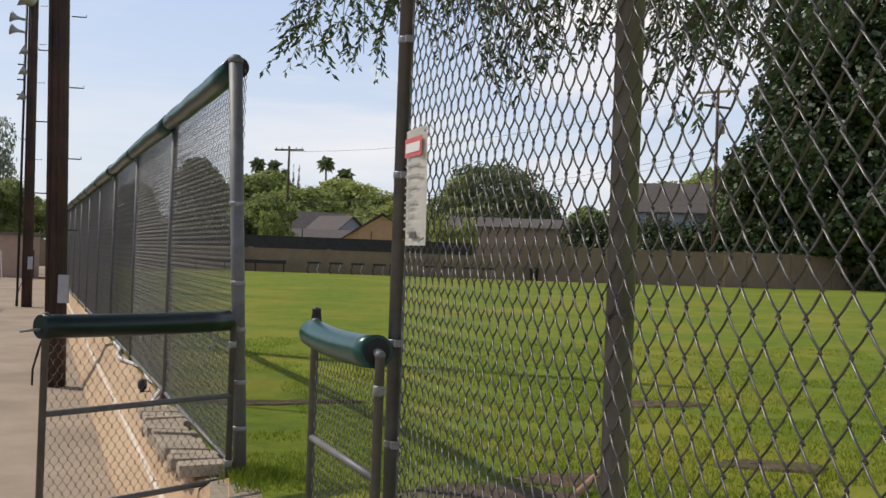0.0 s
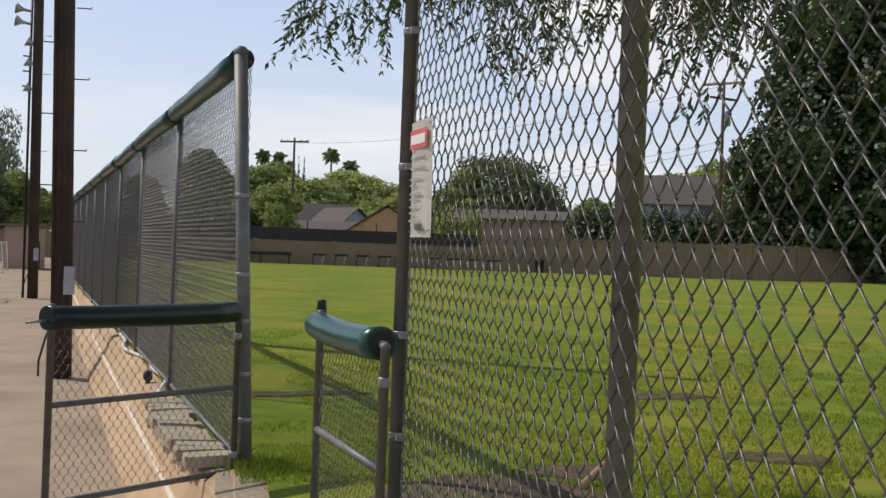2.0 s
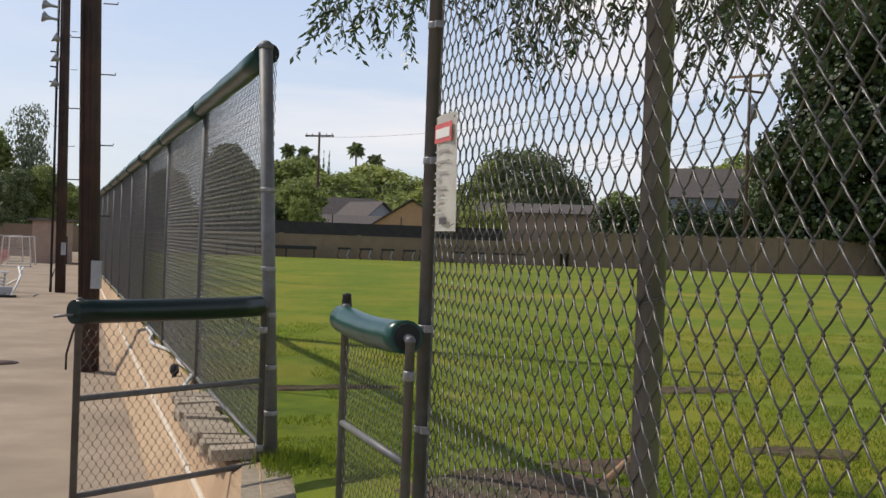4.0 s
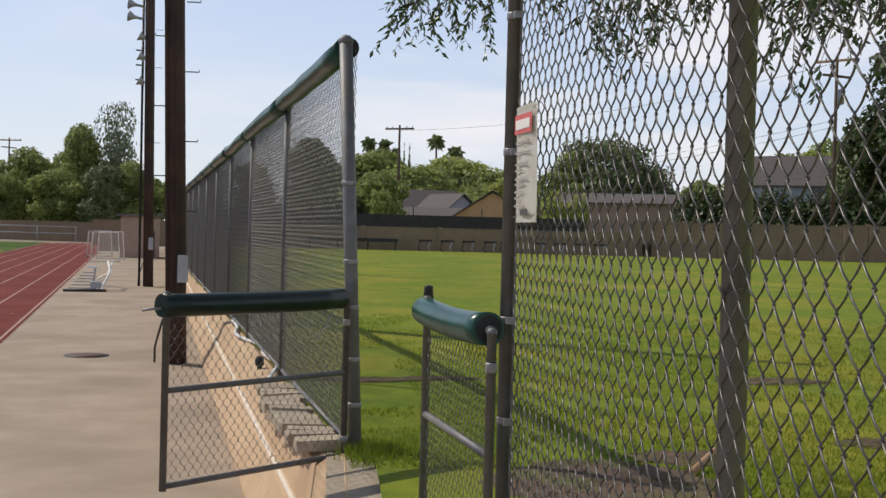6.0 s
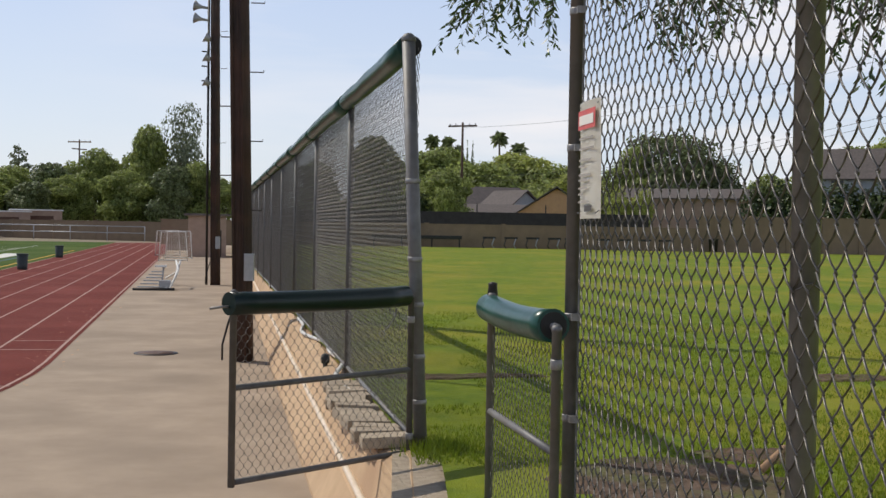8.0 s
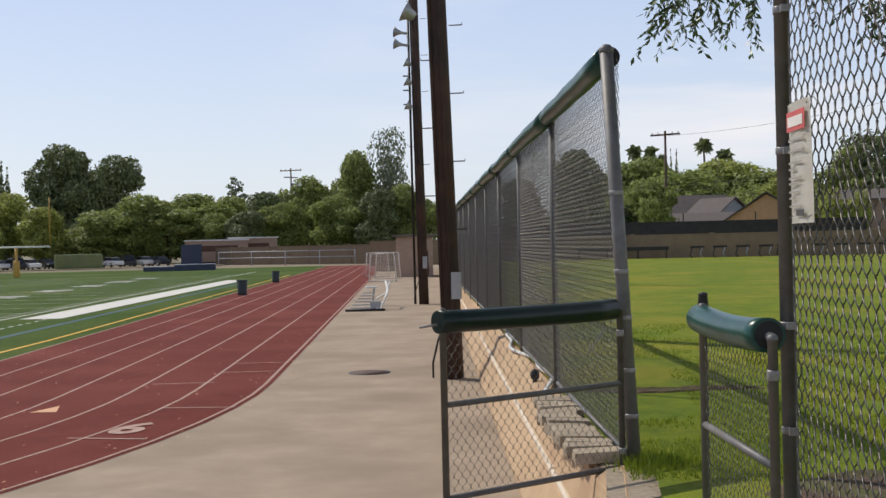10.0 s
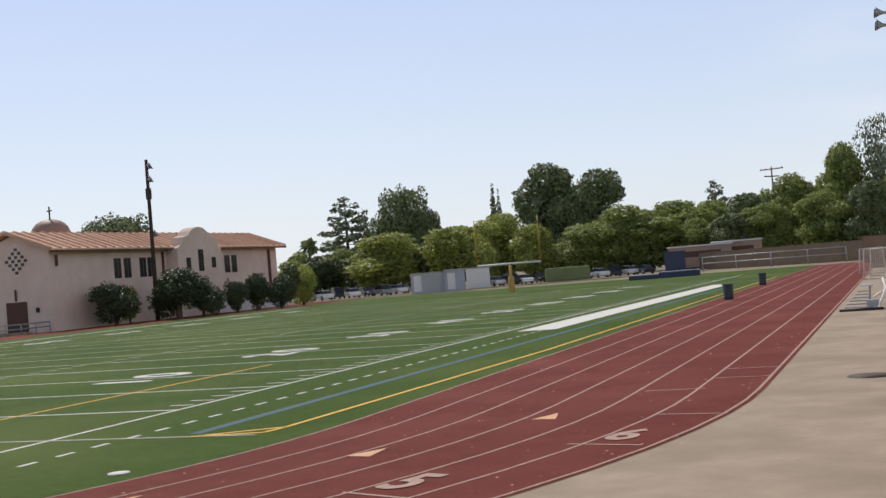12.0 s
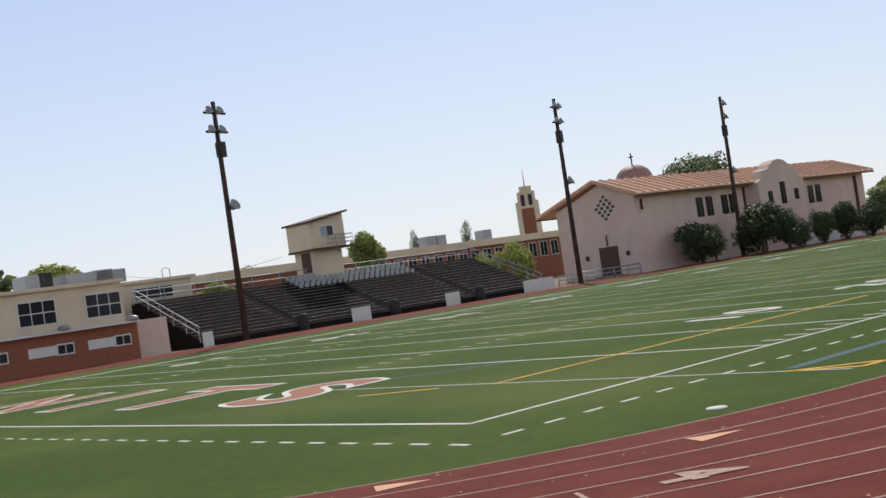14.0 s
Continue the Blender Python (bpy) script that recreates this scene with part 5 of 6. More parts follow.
pipe_rail(polar(-18.23, 171.4), polar(-11.79, 160.7), 1.9, "grey pipe railing behind the end of the track", 4)


def goal_frame(az, d, label):
    """A folded white tubular frame with a net."""
    g = thing("net_frame", label, "goal frame", at=facing(polar(az, d), az))
    part("post", tubed([(-0.9, 0, 0), (-0.75, 0.1, 1.9), (0.8, 0.1, 1.95), (0.95, 0, 0)], 0.035, 8), M_WHITE, g)
    part("base", tubed([(-0.9, 0, 0.04), (-0.9, 1.5, 0.04), (0.95, 1.5, 0.04), (0.95, 0, 0.04)], 0.035, 8), M_WHITE, g)
    for s in (-0.9, 0.95):
        part("stay", tubed([(s * 0.85, 0.1, 1.9), (s, 1.5, 0.05)], 0.02, 6), M_WHITE, g)
    V, F = [], []
    for i in range(15):
        x = -0.85 + 1.75 * i / 14
        j = len(V)
        V += [(x - 0.006, 0.12, 1.9), (x + 0.006, 0.12, 1.9), (x + 0.006, 1.45, 0.06), (x - 0.006, 1.45, 0.06)]
        F.append((j, j + 1, j + 2, j + 3))
    for i in range(12):
        f = i / 11
        j = len(V)
        V += [(-0.85, 0.12 + 1.33 * f, 1.9 - 1.84 * f), (0.9, 0.12 + 1.33 * f, 1.9 - 1.84 * f), (0.9, 0.13 + 1.33 * f, 1.888 - 1.84 * f), (-0.85, 0.13 + 1.33 * f, 1.888 - 1.84 * f)]
        F.append((j, j + 1, j + 2, j + 3))
    raw("net", V, F, M_WHITE, g, "thin white netting")


for az, d in ((-10.75, 92), (-10.25, 86), (-10.5, 80)):
    goal_frame(az, d, "white tubular goal frame with net on the concrete")


def bench_stack():
    b = thing("folding_bleacher", "small silver bleacher with broken white frame", "bleacher", at=facing(polar(-11.05, 48.0), -9.4) @ Matrix.Diagonal((0.78, 0.6, 0.8, 1)))
    for i in range(6):
        part("plank", boxed(-1.0 + 0.1 * i, 0.15, -3.6 + 1.1 * i, -3.3 + 1.1 * i, 0.12 + 0.11 * i, 0.17 + 0.11 * i, 0.01), M_GREYM, b)
    part("side_frame", tubed([(0.3, -3.6, 0.05), (0.7, -2.0, 0.4), (0.95, 0.5, 1.25), (0.7, 3.0, 0.6), (0.2, 4.5, 0.3)], 0.06, 8), M_WHITE, b)
    part("side_frame", tubed([(-1.1, -4.0, 0.05), (0.5, -4.0, 0.05), (0.9, -2.2, 0.9), (0.75, 0.5, 1.3)], 0.05, 8), M_WHITE, b)
    part("foot_frame", tubed([(-1.2, -4.0, 0.06), (0.75, -4.0, 0.06)], 0.06, 8), M_DMET, b)
    part("box", boxed(0.0, 0.55, -3.4, -2.7, 0.05, 0.45, 0.02), M_GREYM, b)
    part("plank", boxed(-0.35, 0.25, 2.6, 3.2, 0.9, 1.0, 0.01), M_WHITE, b)
    part("post", tubed([(0.0, 2.9, 0), (0.1, 2.9, 0.95)], 0.05), M_GREYM, b)


bench_stack()
mh = thing("manhole", "rusty manhole cover in the concrete", "manhole cover", at=pose(-4.62, 23.29, 0.0))
part("frame", lathe(bmesh.new(), [(0.42, 0.0), (0.42, 0.012), (0.36, 0.014)], 24), M_DMET, mh)
part("cover", lathe(bmesh.new(), [(0.35, 0.0), (0.35, 0.016), (0.1, 0.018)], 24), M_BROWN, mh)


def trash_can(x, y):
    c = thing("trash_can", "dark green ribbed trash can beside the track", "trash can", "trash cans by the track", at=pose(x, y, gz(x, y)) @ Matrix.Diagonal((0.52, 0.52, 0.68, 1)))
    part("body", lathe(bmesh.new(), [(0.46, 0), (0.5, 0.3), (0.48, 0.32), (0.53, 0.75), (0.51, 0.77), (0.55, 1.15)], 16), M_CAN, c)
    part("rim", lathe(bmesh.new(), [(0.57, 1.13), (0.59, 1.16), (0.59, 1.2), (0.5, 1.22), (0.4, 1.1)], 16), M_CAN, c)


trash_can(-19.0, 61.5)
trash_can(-23.0, 82.5)

# ---------------------------------------------------------------- far end: goal post, mats, trailers, cars
gp = thing("goal_post", "golden football goal post with padded stem", "goal post", at=facing(on_field(109.7, 24.4), -9.4) @ Matrix.Diagonal((0.95, 0.95, 0.81, 1)))
part("stem", tubed([(0, 0, -0.2), (0, 0, 3.75)], 0.16, 12), M_GOALP, gp)
part("stem_pad", lathe(bmesh.new(), [(0.32, 0), (0.34, 0.1), (0.34, 2.0), (0.3, 2.1)], 14), M_GOALP, gp)
part("crossbar", tubed([(-3.8, -0.5, 3.8), (3.8, -0.5, 3.8)], 0.13, 10), M_WHITE, gp)
for s in (-3.8, 3.8):
    part("upright", tubed([(s, -0.5, 3.8), (s, -0.5, 10.0)], 0.06, 8), M_GOALP, gp)
mats = thing("landing_mats", "navy blue high-jump landing mats", "landing mat", at=facing(polar(-19.88, 142.0, 0.0), -17) @ Matrix.Diagonal((0.85, 0.85, 0.62, 1)))
for x0, x1, z in ((-5.2, -1.2, 0.8), (-1.1, 4.4, 1.1)):
    part("mat", boxed(x0, x1, -1.6, 1.6, 0, z, 0.12), M_NAVY, mats)
    part("cover", boxed(x0 + 0.1, x1 - 0.1, -1.5, 1.5, z, z + 0.1, 0.03), M_GREYM, mats)
box_ = thing("equipment_box", "dark blue equipment locker", "locker", at=facing(polar(-19.51, 180.8, 0.00), -18))
part("body", boxed(-1.4, 1.6, -1, 1, 0, 3.0, 0.05), M_NAVY, box_)
part("lid", boxed(-1.5, 1.7, -1.1, 1.1, 3.0, 3.15, 0.03), M_NAVY, box_)
for az, d, w, h in ((-18.3, 187, 9.5, 3.6), (-16.6, 190, 7.5, 3.9)):
    tr = thing("office_trailer", "long pinkish office trailer behind the railing", "trailer", "office trailers", at=facing(polar(az, d, 0.05), az))
    part("body", boxed(-w / 2, w / 2, 0, 4, 0.4, h), M_TRAIL, tr)
    part("roof", boxed(-w / 2 - 0.2, w / 2 + 0.2, -0.2, 4.2, h, h + 0.2), M_WHITE, tr)
    part("skirt", boxed(-w / 2 + 0.1, w / 2 - 0.1, 0.1, 3.9, -0.2, 0.4), M_DMET, tr)
    part("window", boxed(-w / 3, w / 3, -0.05, 0.02, h * 0.55, h * 0.8), M_BROWN, tr)
for az, d, w, h, mt in ((-31.25, 171, 5.0, 3.4, M_GREYM), (-29.97, 170, 2.9, 3.6, M_BLUEG), (-28.85, 181, 3.6, 3.6, M_WHITE)):
    sh = thing("storage_shed", "plain metal storage shed beside the parked cars", "shed", "storage sheds", at=facing(polar(az, d, 0.3), az))
    part("body", boxed(-w / 2, w / 2, 0, 3, -0.3, h - 0.9), mt, sh)
    part("roof", boxed(-w / 2 - 0.15, w / 2 + 0.15, -0.15, 3.15, h - 0.9, h - 0.75), M_GREYM, sh)
    part("door", boxed(-w / 2 + 0.4, -w / 2 + 1.5, -0.04, 0.01, 0, 2.3), M_WHITE, sh)


def car_model(paint, tall):
    c = thing("car", "x", "car")
    L, H = 4.5, 1.45 + tall
    body = [(-2.25, 0.35), (-2.2, 0.75), (-1.9, 0.9), (-1.1, 0.95), (1.3, 0.98), (2.1, 0.92), (2.25, 0.7), (2.25, 0.35), (1.9, 0.25), (-1.9, 0.25)]
    bm = bmesh.new()
    prism(bm, body, -0.88, 0.88)
    bmesh.ops.bevel(bm, geom=bm.edges[:], offset=0.06, segments=2, affect="EDGES")
    part("body", bm, paint, c)
    bm = bmesh.new()
    prism(bm, [(-1.15, 0.93), (-0.45, H), (1.0 + tall, H), (1.75 + tall * 0.6, 0.96)], -0.76, 0.76)
    bmesh.ops.bevel(bm, geom=bm.edges[:], offset=0.07, segments=2, affect="EDGES")
    part("cabin", bm, M_DARKW, c)
    part("roof", boxed(-0.45, 1.0 + tall, -0.7, 0.7, H - 0.02, H + 0.03, 0.015), paint, c)
    for x in (-1.4, 1.4):
        for y in (-0.82, 0.82):
            w = part("wheel", lathe(bmesh.new(), [(0.33, -0.1), (0.34, 0), (0.33, 0.1), (0.2, 0.11)], 16, Matrix.Translation((x, y, 0.33)) @ Matrix.Rotation(radians(90), 4, "X")), M_BLACK, c)
            part("rim", lathe(bmesh.new(), [(0.19, -0.12), (0.19, 0.12), (0.05, 0.13)], 12, Matrix.Translation((x, y, 0.33)) @ Matrix.Rotation(radians(90), 4, "X")), M_GREYM, w)
    for y in (-0.6, 0.6):
        part("headlight", boxed(-2.27, -2.15, y - 0.15, y + 0.15, 0.62, 0.75, 0.02), M_WHITE, c)
    return c


CARS = [(car_model(M_CARW, 0.0), "white parked sedan"), (car_model(M_CARS, 0.2), "silver parked car"), (car_model(M_CARD, 0.3), "dark parked sport utility vehicle"), (car_model(M_CARD, 0.0), "dark parked sedan")]
used = set()
rs = random.Random(12)
SPOT = [-37.8 + 0.71 * i for i in range(9)] + [-28.1 + 0.71 * i for i in range(11)]
for i, az in enumerate(SPOT):
    d = 186 + rs.uniform(-2, 2)
    p = polar(az, d)
    p.z = 0.04
    q_ = (0, 1, 0, 2, 0, 3, 1)[i % 7]
    c, lab = CARS[q_]
    m = facing(p, az + rs.choice((60, 75, -110)))
    if q_ in used:
        o = copy_thing(c, m)
    else:
        used.add(q_)
        o = c
        o.matrix_basis = m
    tagged(o, lab + " in the lot behind the field", "car", "parked cars")
lot = raw("parking_lot", [tuple(polar(a, d, 0.03)) for d in (176, 215) for a in (-41, -36, -31, -27, -22, -18)], [(i, i + 1, i + 7, i + 6) for i in range(5)], M_EARTH)
tagged(lot, "earth parking lot behind the field", "parking lot", kind="structure")
hl = part("hedge_strip", boxed(-3.4, 3.4, -0.6, 0.6, 0, 2.1, 0.3), M_LEAFD)
hl.matrix_basis = facing(polar(-24.57, 182.1, 0.00), -30)
tagged(hl, "low clipped dark hedge before the cars", "hedge")

# ---------------------------------------------------------------- chapel
P2 = Vector((-95.37, 83.81, 0))
CH_A = -9.4
ch = thing("chapel", "pink stucco mission-style hall with tiled roof", "building", at=facing((P2.x, P2.y, 0.0), CH_A))
# local x: to the right of the bearing; the gable end lies along -x from the corner, the long side along +y
CW, CL, CE, CR = 11.4, 46.8, 8.2, 10.2
bm = bmesh.new()
prism(bm, [(-CW, -0.5), (0, -0.5), (0, CE), (-CW * 0.42, CR - 0.2), (-CW, CE - 0.4)], 0, CL)
part("wall", bm, M_STUC, ch)
for x0, z0, x1, z1 in ((-CW * 0.42, CR, 1.0, CE - 0.1), (-CW * 0.42, CR, -CW - 2.3, CE - 0.85)):
    bm = bmesh.new()
    prism(bm, [(x0, z0), (x1, z1), (x1, z1 + 0.22), (x0, z0 + 0.22)], -0.9, CL + 1.2)
    roof = part("roof", bm, M_TILE, ch)
    n_ = 34
    for i in range(n_):
        y = -0.8 + (CL + 1.8) * i / (n_ - 1)
        rib = part("roof_tile", tubed([(x0, y, z0 + 0.24), (x1, y, z1 + 0.24)], 0.17, 6), M_TILE, roof)
    part("fascia", boxed(min(x1, x1 - 0.05), max(x1, x1 + 0.05), -0.9, CL + 1.2, z1 - 0.12, z1 + 0.05), M_BROWN, roof)
# the curved parapet bay
bay = [(20.5, -0.5), (30.1, -0.5), (30.1, CE - 0.1), (29.2, CE + 0.3), (28.8, CE + 1.2), (27.6, CE + 1.4), (27.1, CE + 1.9), (26.3, CE + 2.3), (25.3, CE + 2.45), (24.3, CE + 2.3), (23.5, CE + 1.9), (23.0, CE + 1.4), (21.9, CE + 1.2), (21.4, CE + 0.3), (20.5, CE - 0.1)]
bm = bmesh.new()
prism(bm, bay, 0, 1.6, Matrix.Rotation(radians(90), 4, "Z") @ Matrix.Scale(-1, 4, (0, 1, 0)))
part("parapet_bay", bm, M_STUC, ch)


def chapel_window(y, z, w, h, x=0.0):
    wd = part("window", boxed(x - 0.2, x + 0.03, y - w / 2 - 0.06, y + w / 2 + 0.06, z - h / 2 - 0.06, z + h / 2 + 0.06), M_BROWN, ch)
    part("pane", boxed(x + 0.03, x + 0.05, y - w / 2, y + w / 2, z - h / 2, z + h / 2), M_DARKW, wd)
    part("mullion", boxed(x + 0.05, x + 0.07, y - 0.05, y + 0.05, z - h / 2, z + h / 2), M_BROWN, wd)


for y in (11.1, 12.9, 15.8, 17.3, 31.0, 33.9, 35.6):
    chapel_window(y, 6.1, 1.15, 2.1)
chapel_window(25.4, 6.6, 1.0, 2.5, 1.6)
for y in (22.7, 28.2):
    chapel_window(y, 6.3, 0.8, 1.2, 1.6)
part("downpipe", tubed([(0.12, 0.9, 6.6), (0.12, 0.9, CE - 0.5)], 0.16, 8), M_BROWN, ch)
part("downpipe", tubed([(0.15, 44.5, 0), (0.15, 44.5, CE - 0.4)], 0.2, 8), M_BROWN, ch)
part("downpipe", tubed([(0.15, 19.6, 4), (0.15, 19.6, CE - 0.4)], 0.16, 8), M_BROWN, ch)
dr = part("door", boxed(-5.8, -3.2, -0.12, 0.02, 0.1, 3.2, 0.03), M_BROWN, ch)
part("door_cross", boxed(-4.6, -4.4, -0.16, -0.1, 3.3, 4.5), M_BROWN, dr)
part("door_step", boxed(-6.2, -2.8, -0.9, 0, -0.1, 0.1), M_CONC, ch)
for r, xs in ((0, (0,)), (1, (-0.5, 0.5)), (2, (-1.0, 0, 1.0)), (3, (-1.5, -0.5, 0.5, 1.5)), (4, (-1.0, 0, 1.0)), (5, (-0.5, 0.5)), (6, (0,))):
    for x in xs:
        part("rosette_pane", boxed(-4.2 + x * 0.8 - 0.18, -4.2 + x * 0.8 + 0.18, -0.06, 0.02, 6.2 + r * 0.4 - 0.15, 6.2 + r * 0.4 + 0.15), M_DARKW, ch)
for x in (-7.6, -1.8):
    part("wall_lamp", boxed(x - 0.12, x + 0.12, -0.3, 0, 2.0, 2.5, 0.03), M_DMET, ch)
# little dome with a cross
dm = thing("dome", "copper-brown dome with a thin cross", "dome", at=Matrix.Translation(polar(-48.55, 163.4, -1.53)))
part("drum", boxed(-3.1, 3.1, -2.6, 2.6, 9.0, 13.0, 0.05), M_STUC, dm)
part("cupola", lathe(bmesh.new(), [(2.5, 12.9), (2.55, 13.4)] + [(2.5 * math.cos(radians(a)), 13.4 + 2.0 * math.sin(radians(a))) for a in range(10, 90, 10)] + [(0.1, 15.4)], 24), M_COPPER, dm)
part("base", boxed(-2.6, 2.6, -2.2, 2.2, 1.5, 9.1), M_STUC, dm)
part("cross", boxed(-0.07, 0.07, -0.07, 0.07, 15.3, 17.0), M_DMET, dm)
part("cross_bar", boxed(-0.45, 0.45, -0.06, 0.06, 16.4, 16.55), M_DMET, dm)
cw = wall_run("garden_wall", tuple(P2 + F_A * 28 - F_N * 1.6), tuple(P2 + F_A * 46 - F_N * 1.6), -0.1, 1.5, M_WHITE, "low whitish wall beside the chapel")

for az, d, el, half, kd in ((-45.94, 130, 1.25, 1.29, "shrub_dark"), (-43.09, 135, 1.68, 1.72, "shrub_dark"), (-41.97, 135, 1.06, 0.98, "shrub_dark"), (-40.38, 142, 0.91, 0.61, "shrub_dark"), (-39.47, 145, 1.10, 0.92, "shrub_dark"), (-38.32, 147, 1.29, 0.99, "shrub_dark"), (-37.27, 153, 1.36, 0.75, "shrub_light"), (-45.33, 132, 1.21, 0.53, "shrub_light"), (-54.53, 139, 1.50, 0.91, "shrub_light"), (-55.74, 139, 1.27, 0.91, "shrub_light"), (-48.58, 130, -0.34, 0.38, "shrub_dark")):
    p = polar(az, d)
    z0 = 0.0
    k += 1
    tree(kd, Vector((p.x, p.y, z0)), high(el - 0.22, d) - z0, 1.95 * d * math.tan(radians(half)), "beside the chapel wall", k)
tree_at("round", -45.66, 4.05, 2.1, 221, "behind the chapel", 3)

# ---------------------------------------------------------------- grandstand
st_ = thing("grandstand", "long grey bleachers with aisles and pipe rails", "bleachers", at=facing(on_field(32.2, 66.0), -9.4))
# local: y along the field, -x away from it
SL, ROWS, RISE, RUN = 38.0, 14, 0.272, 0.68
# solid wedge whose near-black colour paints the shade in the gaps between planks
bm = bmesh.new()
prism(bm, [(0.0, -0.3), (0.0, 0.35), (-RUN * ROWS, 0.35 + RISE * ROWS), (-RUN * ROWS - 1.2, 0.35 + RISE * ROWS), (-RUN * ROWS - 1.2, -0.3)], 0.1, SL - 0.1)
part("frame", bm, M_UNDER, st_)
AISLES = ((0.0, 8.6), (9.7, 18.2), (19.3, 28.4), (29.5, 38.0))
for r in range(ROWS):
    x, z = -RUN * r, 0.35 + RISE * r
    for a, b in AISLES:
        part("bench_plank", boxed(x - 0.26, x - 0.06, a, b, z + 0.285, z + 0.31), M_BENCH, st_)
        # foot planks carry the same painted shade
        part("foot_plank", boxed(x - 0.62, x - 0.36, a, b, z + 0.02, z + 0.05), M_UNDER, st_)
for r in range(4):      # seats with backs near the top
    for i in range(22):
        x, z = -RUN * (ROWS - 4 + r), 0.35 + RISE * (ROWS - 4 + r)
        y = 14.6 + i * 0.62
        part("seat_back", boxed(x - 0.4, x - 0.34, y, y + 0.42, z + 0.42, z + 0.78, 0.02), M_GREYM, st_)
for y in (0.0, SL):
    top = (-RUN * ROWS, y, 0.35 + RISE * ROWS)
    for dz in (0.55, 1.05):
        part("side_rail", tubed([(0.1, y, 0.45 + dz), (top[0], y, top[2] + dz)], 0.05, 6), M_GREYM, st_)
    for i in range(6):
        f = i / 5
        part("rail_post", tubed([(top[0] * f, y, 0.35 + RISE * ROWS * f), (top[0] * f, y, 1.45 + RISE * ROWS * f)], 0.04, 6), M_GREYM, st_)
for dz in (0.5, 1.0):
    part("back_rail", tubed([(-RUN * ROWS - 0.6, 0, 0.35 + RISE * ROWS + dz), (-RUN * ROWS - 0.6, SL, 0.35 + RISE * ROWS + dz)], 0.05, 6), M_GREYM, st_)
for i in range(14):
    part("rail_post", tubed([(-RUN * ROWS - 0.6, SL * i / 13, 4.0), (-RUN * ROWS - 0.6, SL * i / 13, 5.1)], 0.04, 6), M_GREYM, st_)
for y in (9.15, 18.75, 28.95):
    part("aisle_barrel", lathe(bmesh.new(), [(0.42, -0.2), (0.46, 0.4), (0.45, 1.0), (0.3, 1.35)], 14, Matrix.Translation((0.7, y, 0))), M_BLACK, st_)
for y, w in ((0.6, 0.9), (15.5, 2.0), (26.0, 1.7), (37.3, 4.2)):
    part("side_panel", boxed(0.12, 0.2, y - w / 2, y + w / 2, -0.1, 1.1), M_WHITE, st_)
bt = thing("press_booth", "cream two-storey press booth over the bleachers", "building", at=facing(on_field(51.9, 75.0), -99.4) @ Matrix.Diagonal((0.77, 0.9, 0.885, 1)))
part("lower_wall", boxed(-2.3, 1.9, 0, 3.4, 0.5, 7.7), M_CREAM, bt)
part("upper_wall", boxed(-2.9, 2.2, -0.6, 3.6, 7.75, 10.6), M_CREAM, bt)
bm = bmesh.new()
prism(bm, [(-3.2, 10.5), (2.6, 11.35), (2.6, 11.55), (-3.2, 10.7)], -1.1, 4.0)
part("roof", bm, M_BROWN, bt)
bm = bmesh.new()
prism(bm, [(-2.9, 10.58), (2.2, 10.58), (2.2, 11.3)], -0.55, 3.55)
part("roof_wall", bm, M_CREAM, bt)
part("floor_edge", boxed(-3.0, 2.9, -1.2, 3.7, 7.6, 7.8), M_BROWN, bt)
wd = part("window", boxed(-1.4, 0.5, -0.66, -0.58, 9.0, 10.1), M_WHITE, bt)
part("pane", boxed(-1.3, -0.45, -0.68, -0.66, 9.08, 10.02), M_BLUEG, wd)
part("pane", boxed(-0.4, 0.42, -0.68, -0.66, 9.08, 10.02), M_DARKW, wd)
for z in (8.2, 8.6, 9.0):
    part("balcony_rail", tubed([(-1.0, -1.15, z), (2.8, -1.15, z), (2.8, 2.5, z)], 0.04, 6), M_GREYM, bt)
for x in (-1.0, 0.3, 1.6, 2.8):
    part("rail_post", tubed([(x, -1.15, 7.8), (x, -1.15, 9.0)], 0.04, 6), M_GREYM, bt)
part("door", boxed(-2.36, -2.28, 0.6, 2.2, 5.4, 7.5), M_BROWN, bt)

# ---------------------------------------------------------------- school buildings
sb = thing("school_building", "cream upper storey over a red brick ground floor", "building", at=facing(on_field(25.4, 65.4), -99.4) @ Matrix.Diagonal((0.74, 1, 0.76, 1)))
# local: x to the right along the facade, y away
part("brick_wall", boxed(-32, 2.0, 0, 12, -0.2, 3.45), M_BRICK, sb)
part("ledge", boxed(-32, 2.1, -0.5, 0.3, 3.45, 3.65, 0.02), M_WHITE, sb)
part("upper_wall", boxed(-32, 1.2, 0.5, 12, 3.65, 7.5), M_CREAM, sb)
part("cornice", boxed(-32, 1.4, 0.2, 12.2, 7.5, 7.85, 0.03), M_CREAM, sb)
part("upper_wall", boxed(1.3, 18.5, 13.0, 22, 0.0, 7.7), M_CREAM, sb)
part("cornice", boxed(1.3, 19.0, 12.7, 22.2, 7.7, 8.05, 0.03), M_CREAM, sb)
part("stair_wall", boxed(2.05, 6.0, 1.0, 5, -0.2, 3.6), M_STUC, sb)


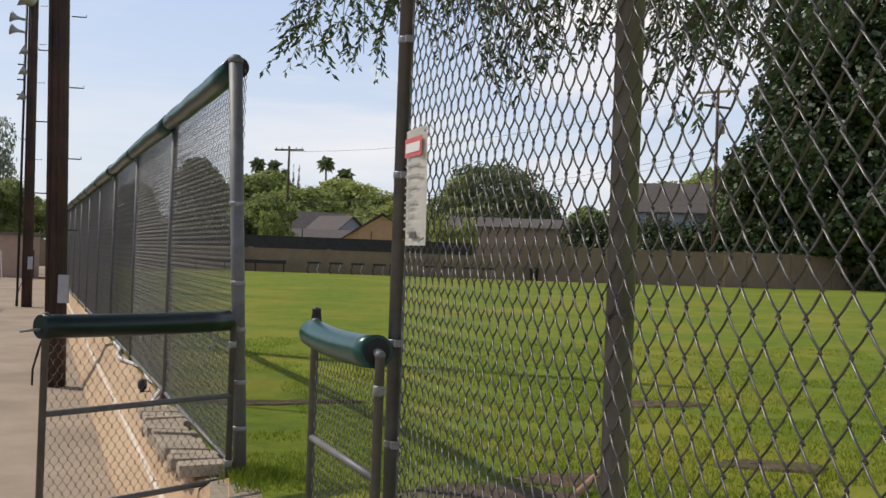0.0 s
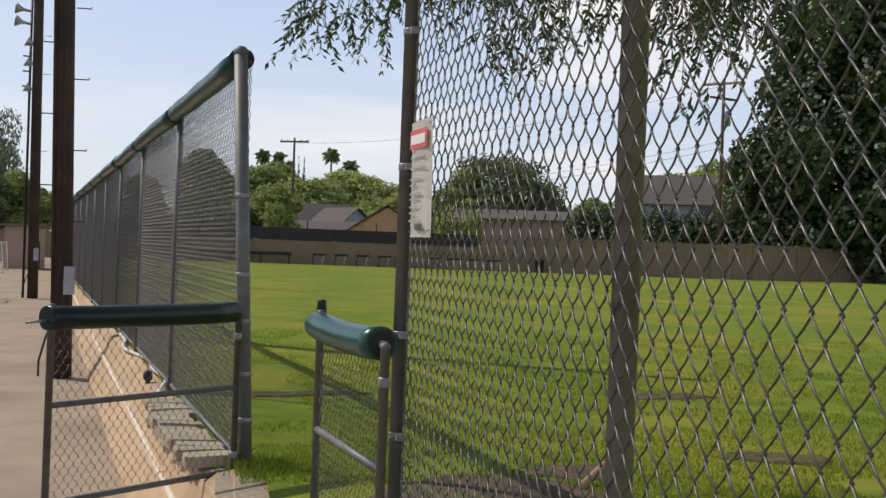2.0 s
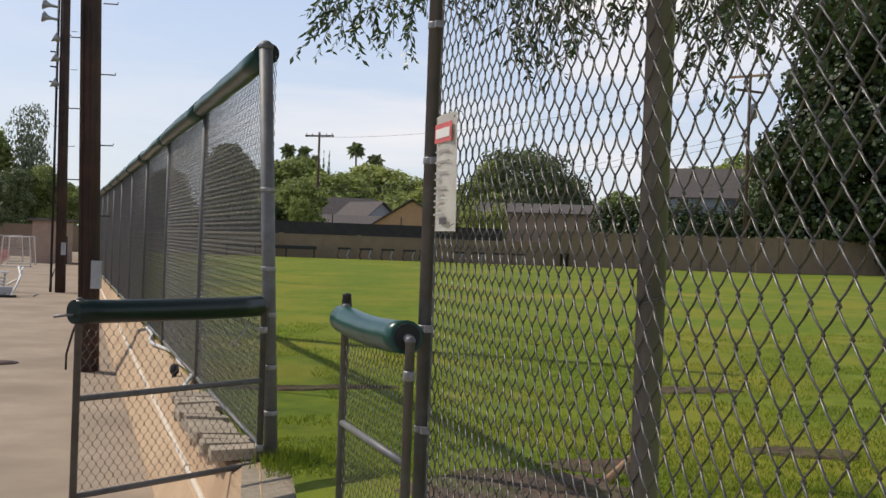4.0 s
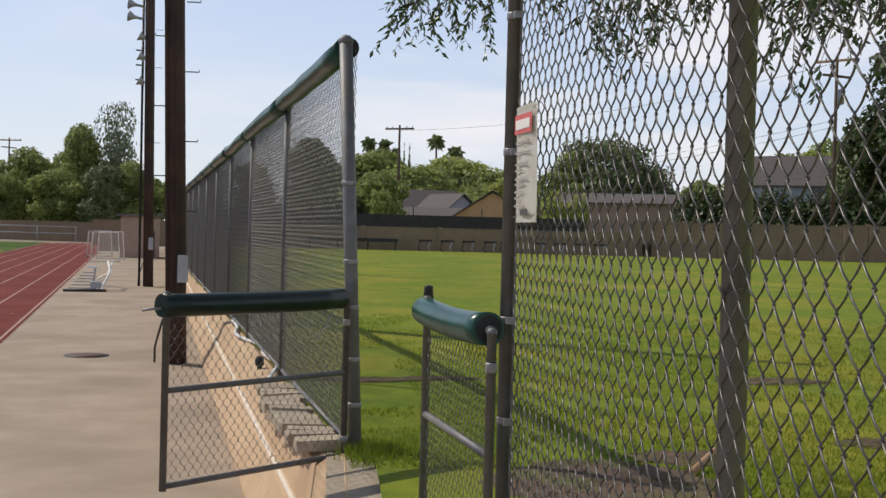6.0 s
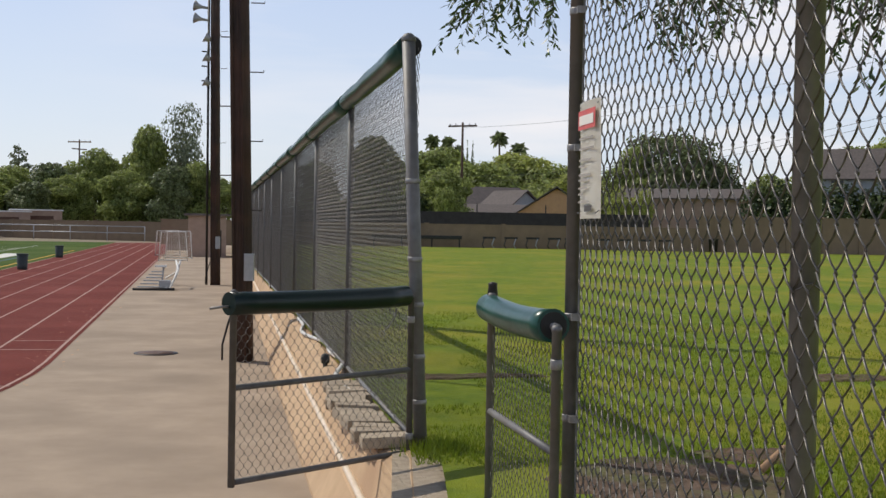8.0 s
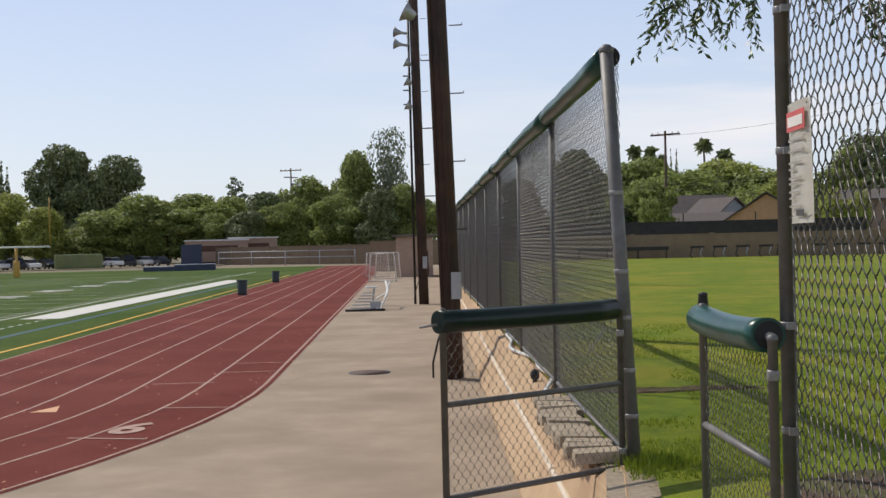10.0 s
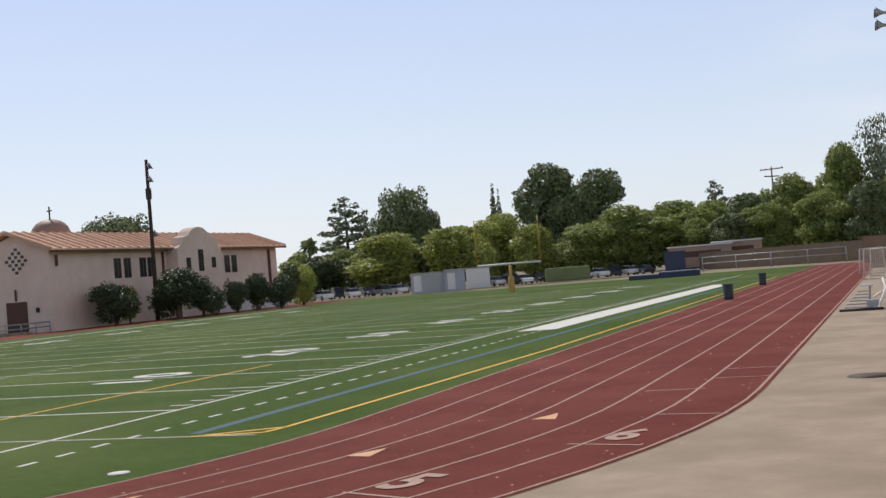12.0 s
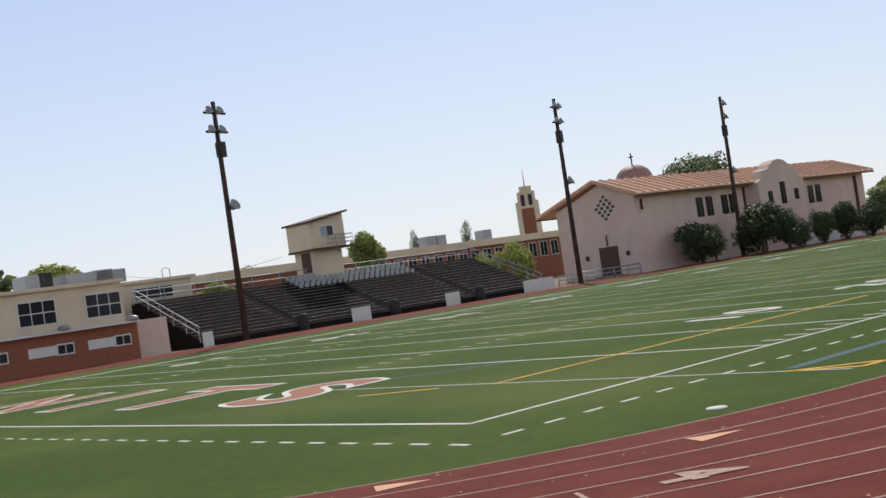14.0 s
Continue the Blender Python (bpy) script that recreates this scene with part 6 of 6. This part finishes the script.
def school_window(x, z, w, h, y=0.5, cols=3, rows=2):
    win = part("window", boxed(x - w / 2 - 0.08, x + w / 2 + 0.08, y - 0.08, y + 0.02, z - h / 2 - 0.08, z + h / 2 + 0.08), M_WHITE, sb)
    for i in range(cols):
        for j in range(rows):
            x0, z0 = x - w / 2 + w * i / cols, z - h / 2 + h * j / rows
            part("pane", boxed(x0 + 0.05, x0 + w / cols - 0.05, y - 0.10, y - 0.08, z0 + 0.05, z0 + h / rows - 0.05), M_DARKW, win)


for x in (-27.5, -21.0, -14.4, -7.6, -0.9):
    school_window(x, 5.55, 3.6, 2.2)
school_window(13.4, 6.5, 5.0, 1.3, 13.0, 3, 1)
for x in (-6.8, -0.9, -13.2, -20):
    w_ = part("louvre_panel", boxed(x - 2.4, x + 0.4, -0.06, 0.02, 1.5, 2.4), M_WHITE, sb)
    school_window(x + 1.2, 1.95, 1.6, 0.9, 0.0, 2, 1)
for x in (-5.6, 1.5, -16):
    part("roof_vent", lathe(bmesh.new(), [(0.5, 3.65), (0.55, 3.9), (0.4, 4.1), (0.1, 4.15)], 12, Matrix.Translation((x, -0.2, 0))), M_GREYM, sb)
for x0, x1, z1, mt in ((-6.6, -4.6, 9.3, M_GREYM), (-5.2, -3.8, 9.4, M_DMET), (-2.4, 4.0, 9.0, M_GREYM), (0.8, 2.6, 9.1, M_BLUEG)):
    part("roof_unit", boxed(x0, x1, 3.6, 6.0, 7.7, z1, 0.03), mt, sb)
part("ladder", tubed([(15.6, 14, 8.0), (15.6, 14, 9.0), (16.1, 14, 9.2), (16.6, 14, 9.0), (16.6, 14, 8.0)], 0.05, 6), M_GREYM, sb)
part("antenna_pole", tubed([(-11, 3, 7.8), (-11, 3, 9.4)], 0.09, 6), M_DMET, sb)
sc = thing("school_building", "long low brick wing behind the bleachers", "building", at=facing(polar(-60.21, 171.4, -1.59), -99.4))
part("wall", boxed(-30, 34, 0, 8, 0.5, 8.0), M_BRICK, sc)
part("roof_edge", boxed(-30.5, 34.5, -0.6, 8.5, 8.0, 9.0, 0.05), M_CREAM, sc)
for i in range(16):
    win = part("window", boxed(-6 + i * 2.5, -4.3 + i * 2.5, -0.08, 0.02, 5.2, 7.6), M_WHITE, sc)
    part("pane", boxed(-5.9 + i * 2.5, -5.2 + i * 2.5, -0.1, -0.08, 5.3, 7.5), M_DARKW, win)
    part("pane", boxed(-5.1 + i * 2.5, -4.4 + i * 2.5, -0.1, -0.08, 5.3, 7.5), M_DARKW, win)
for x in (7.5, 9.5, 19.0):
    part("roof_unit", boxed(x - 0.9, x + 0.9, 1, 3, 9.0, 10.5, 0.05), M_GREYM, sc)
ct = thing("bell_tower", "brick and cream bell tower with stepped top", "tower", at=facing(polar(-53.75, 254.4, 0.4), -54))
part("shaft", boxed(-2.3, 2.3, -2.3, 2.3, -0.6, 14.0, 0.05), M_BRICK, ct)
for x in (-1.9, 1.9):
    part("corner_pier", boxed(x - 0.55, x + 0.55, -2.5, -2.2, 0, 15.5), M_CREAM, ct)
part("belfry", boxed(-1.9, 1.9, -1.9, 1.9, 14.0, 17.6, 0.05), M_CREAM, ct)
for x in (-0.8, 0.8):
    part("opening", boxed(x - 0.4, x + 0.4, -1.96, -1.88, 14.6, 17.0), M_DMET, ct)
part("cap", boxed(-1.3, 1.3, -1.3, 1.3, 17.6, 18.8, 0.1), M_CREAM, ct)
part("finial", tubed([(0, 0, 18.8), (0, 0, 22.5)], 0.12, 6, r_end=0.04), M_DMET, ct)
pipe_rail(on_field(72.5, 66.0), on_field(84, 65.0), 1.0, "low white rail before the chapel", 6)
for (az, el, half, d, kd) in ((-76.45, 3.38, 2.18, 147, "light"), (-61.74, 2.91, 0.99, 134, "oak"), (-67.39, 2.05, 0.97, 158, "open"), (-69.10, 1.45, 1.32, 150, "oak"), (-65.62, 1.28, 1.2, 161, "shrub"), (-81.77, 3.51, 1.01, 134, "dark"), (-59.40, 2.60, 0.37, 201, "open"), (-56.80, 2.68, 0.45, 201, "open")):
    k += 1
    tree_at(kd, az, el, half, d, "behind the school roofs", k)
cable(tuple(polar(-65.77, 117.8, 6.86)), tuple(polar(-73.06, 123.2, 7.31)), 0.8)
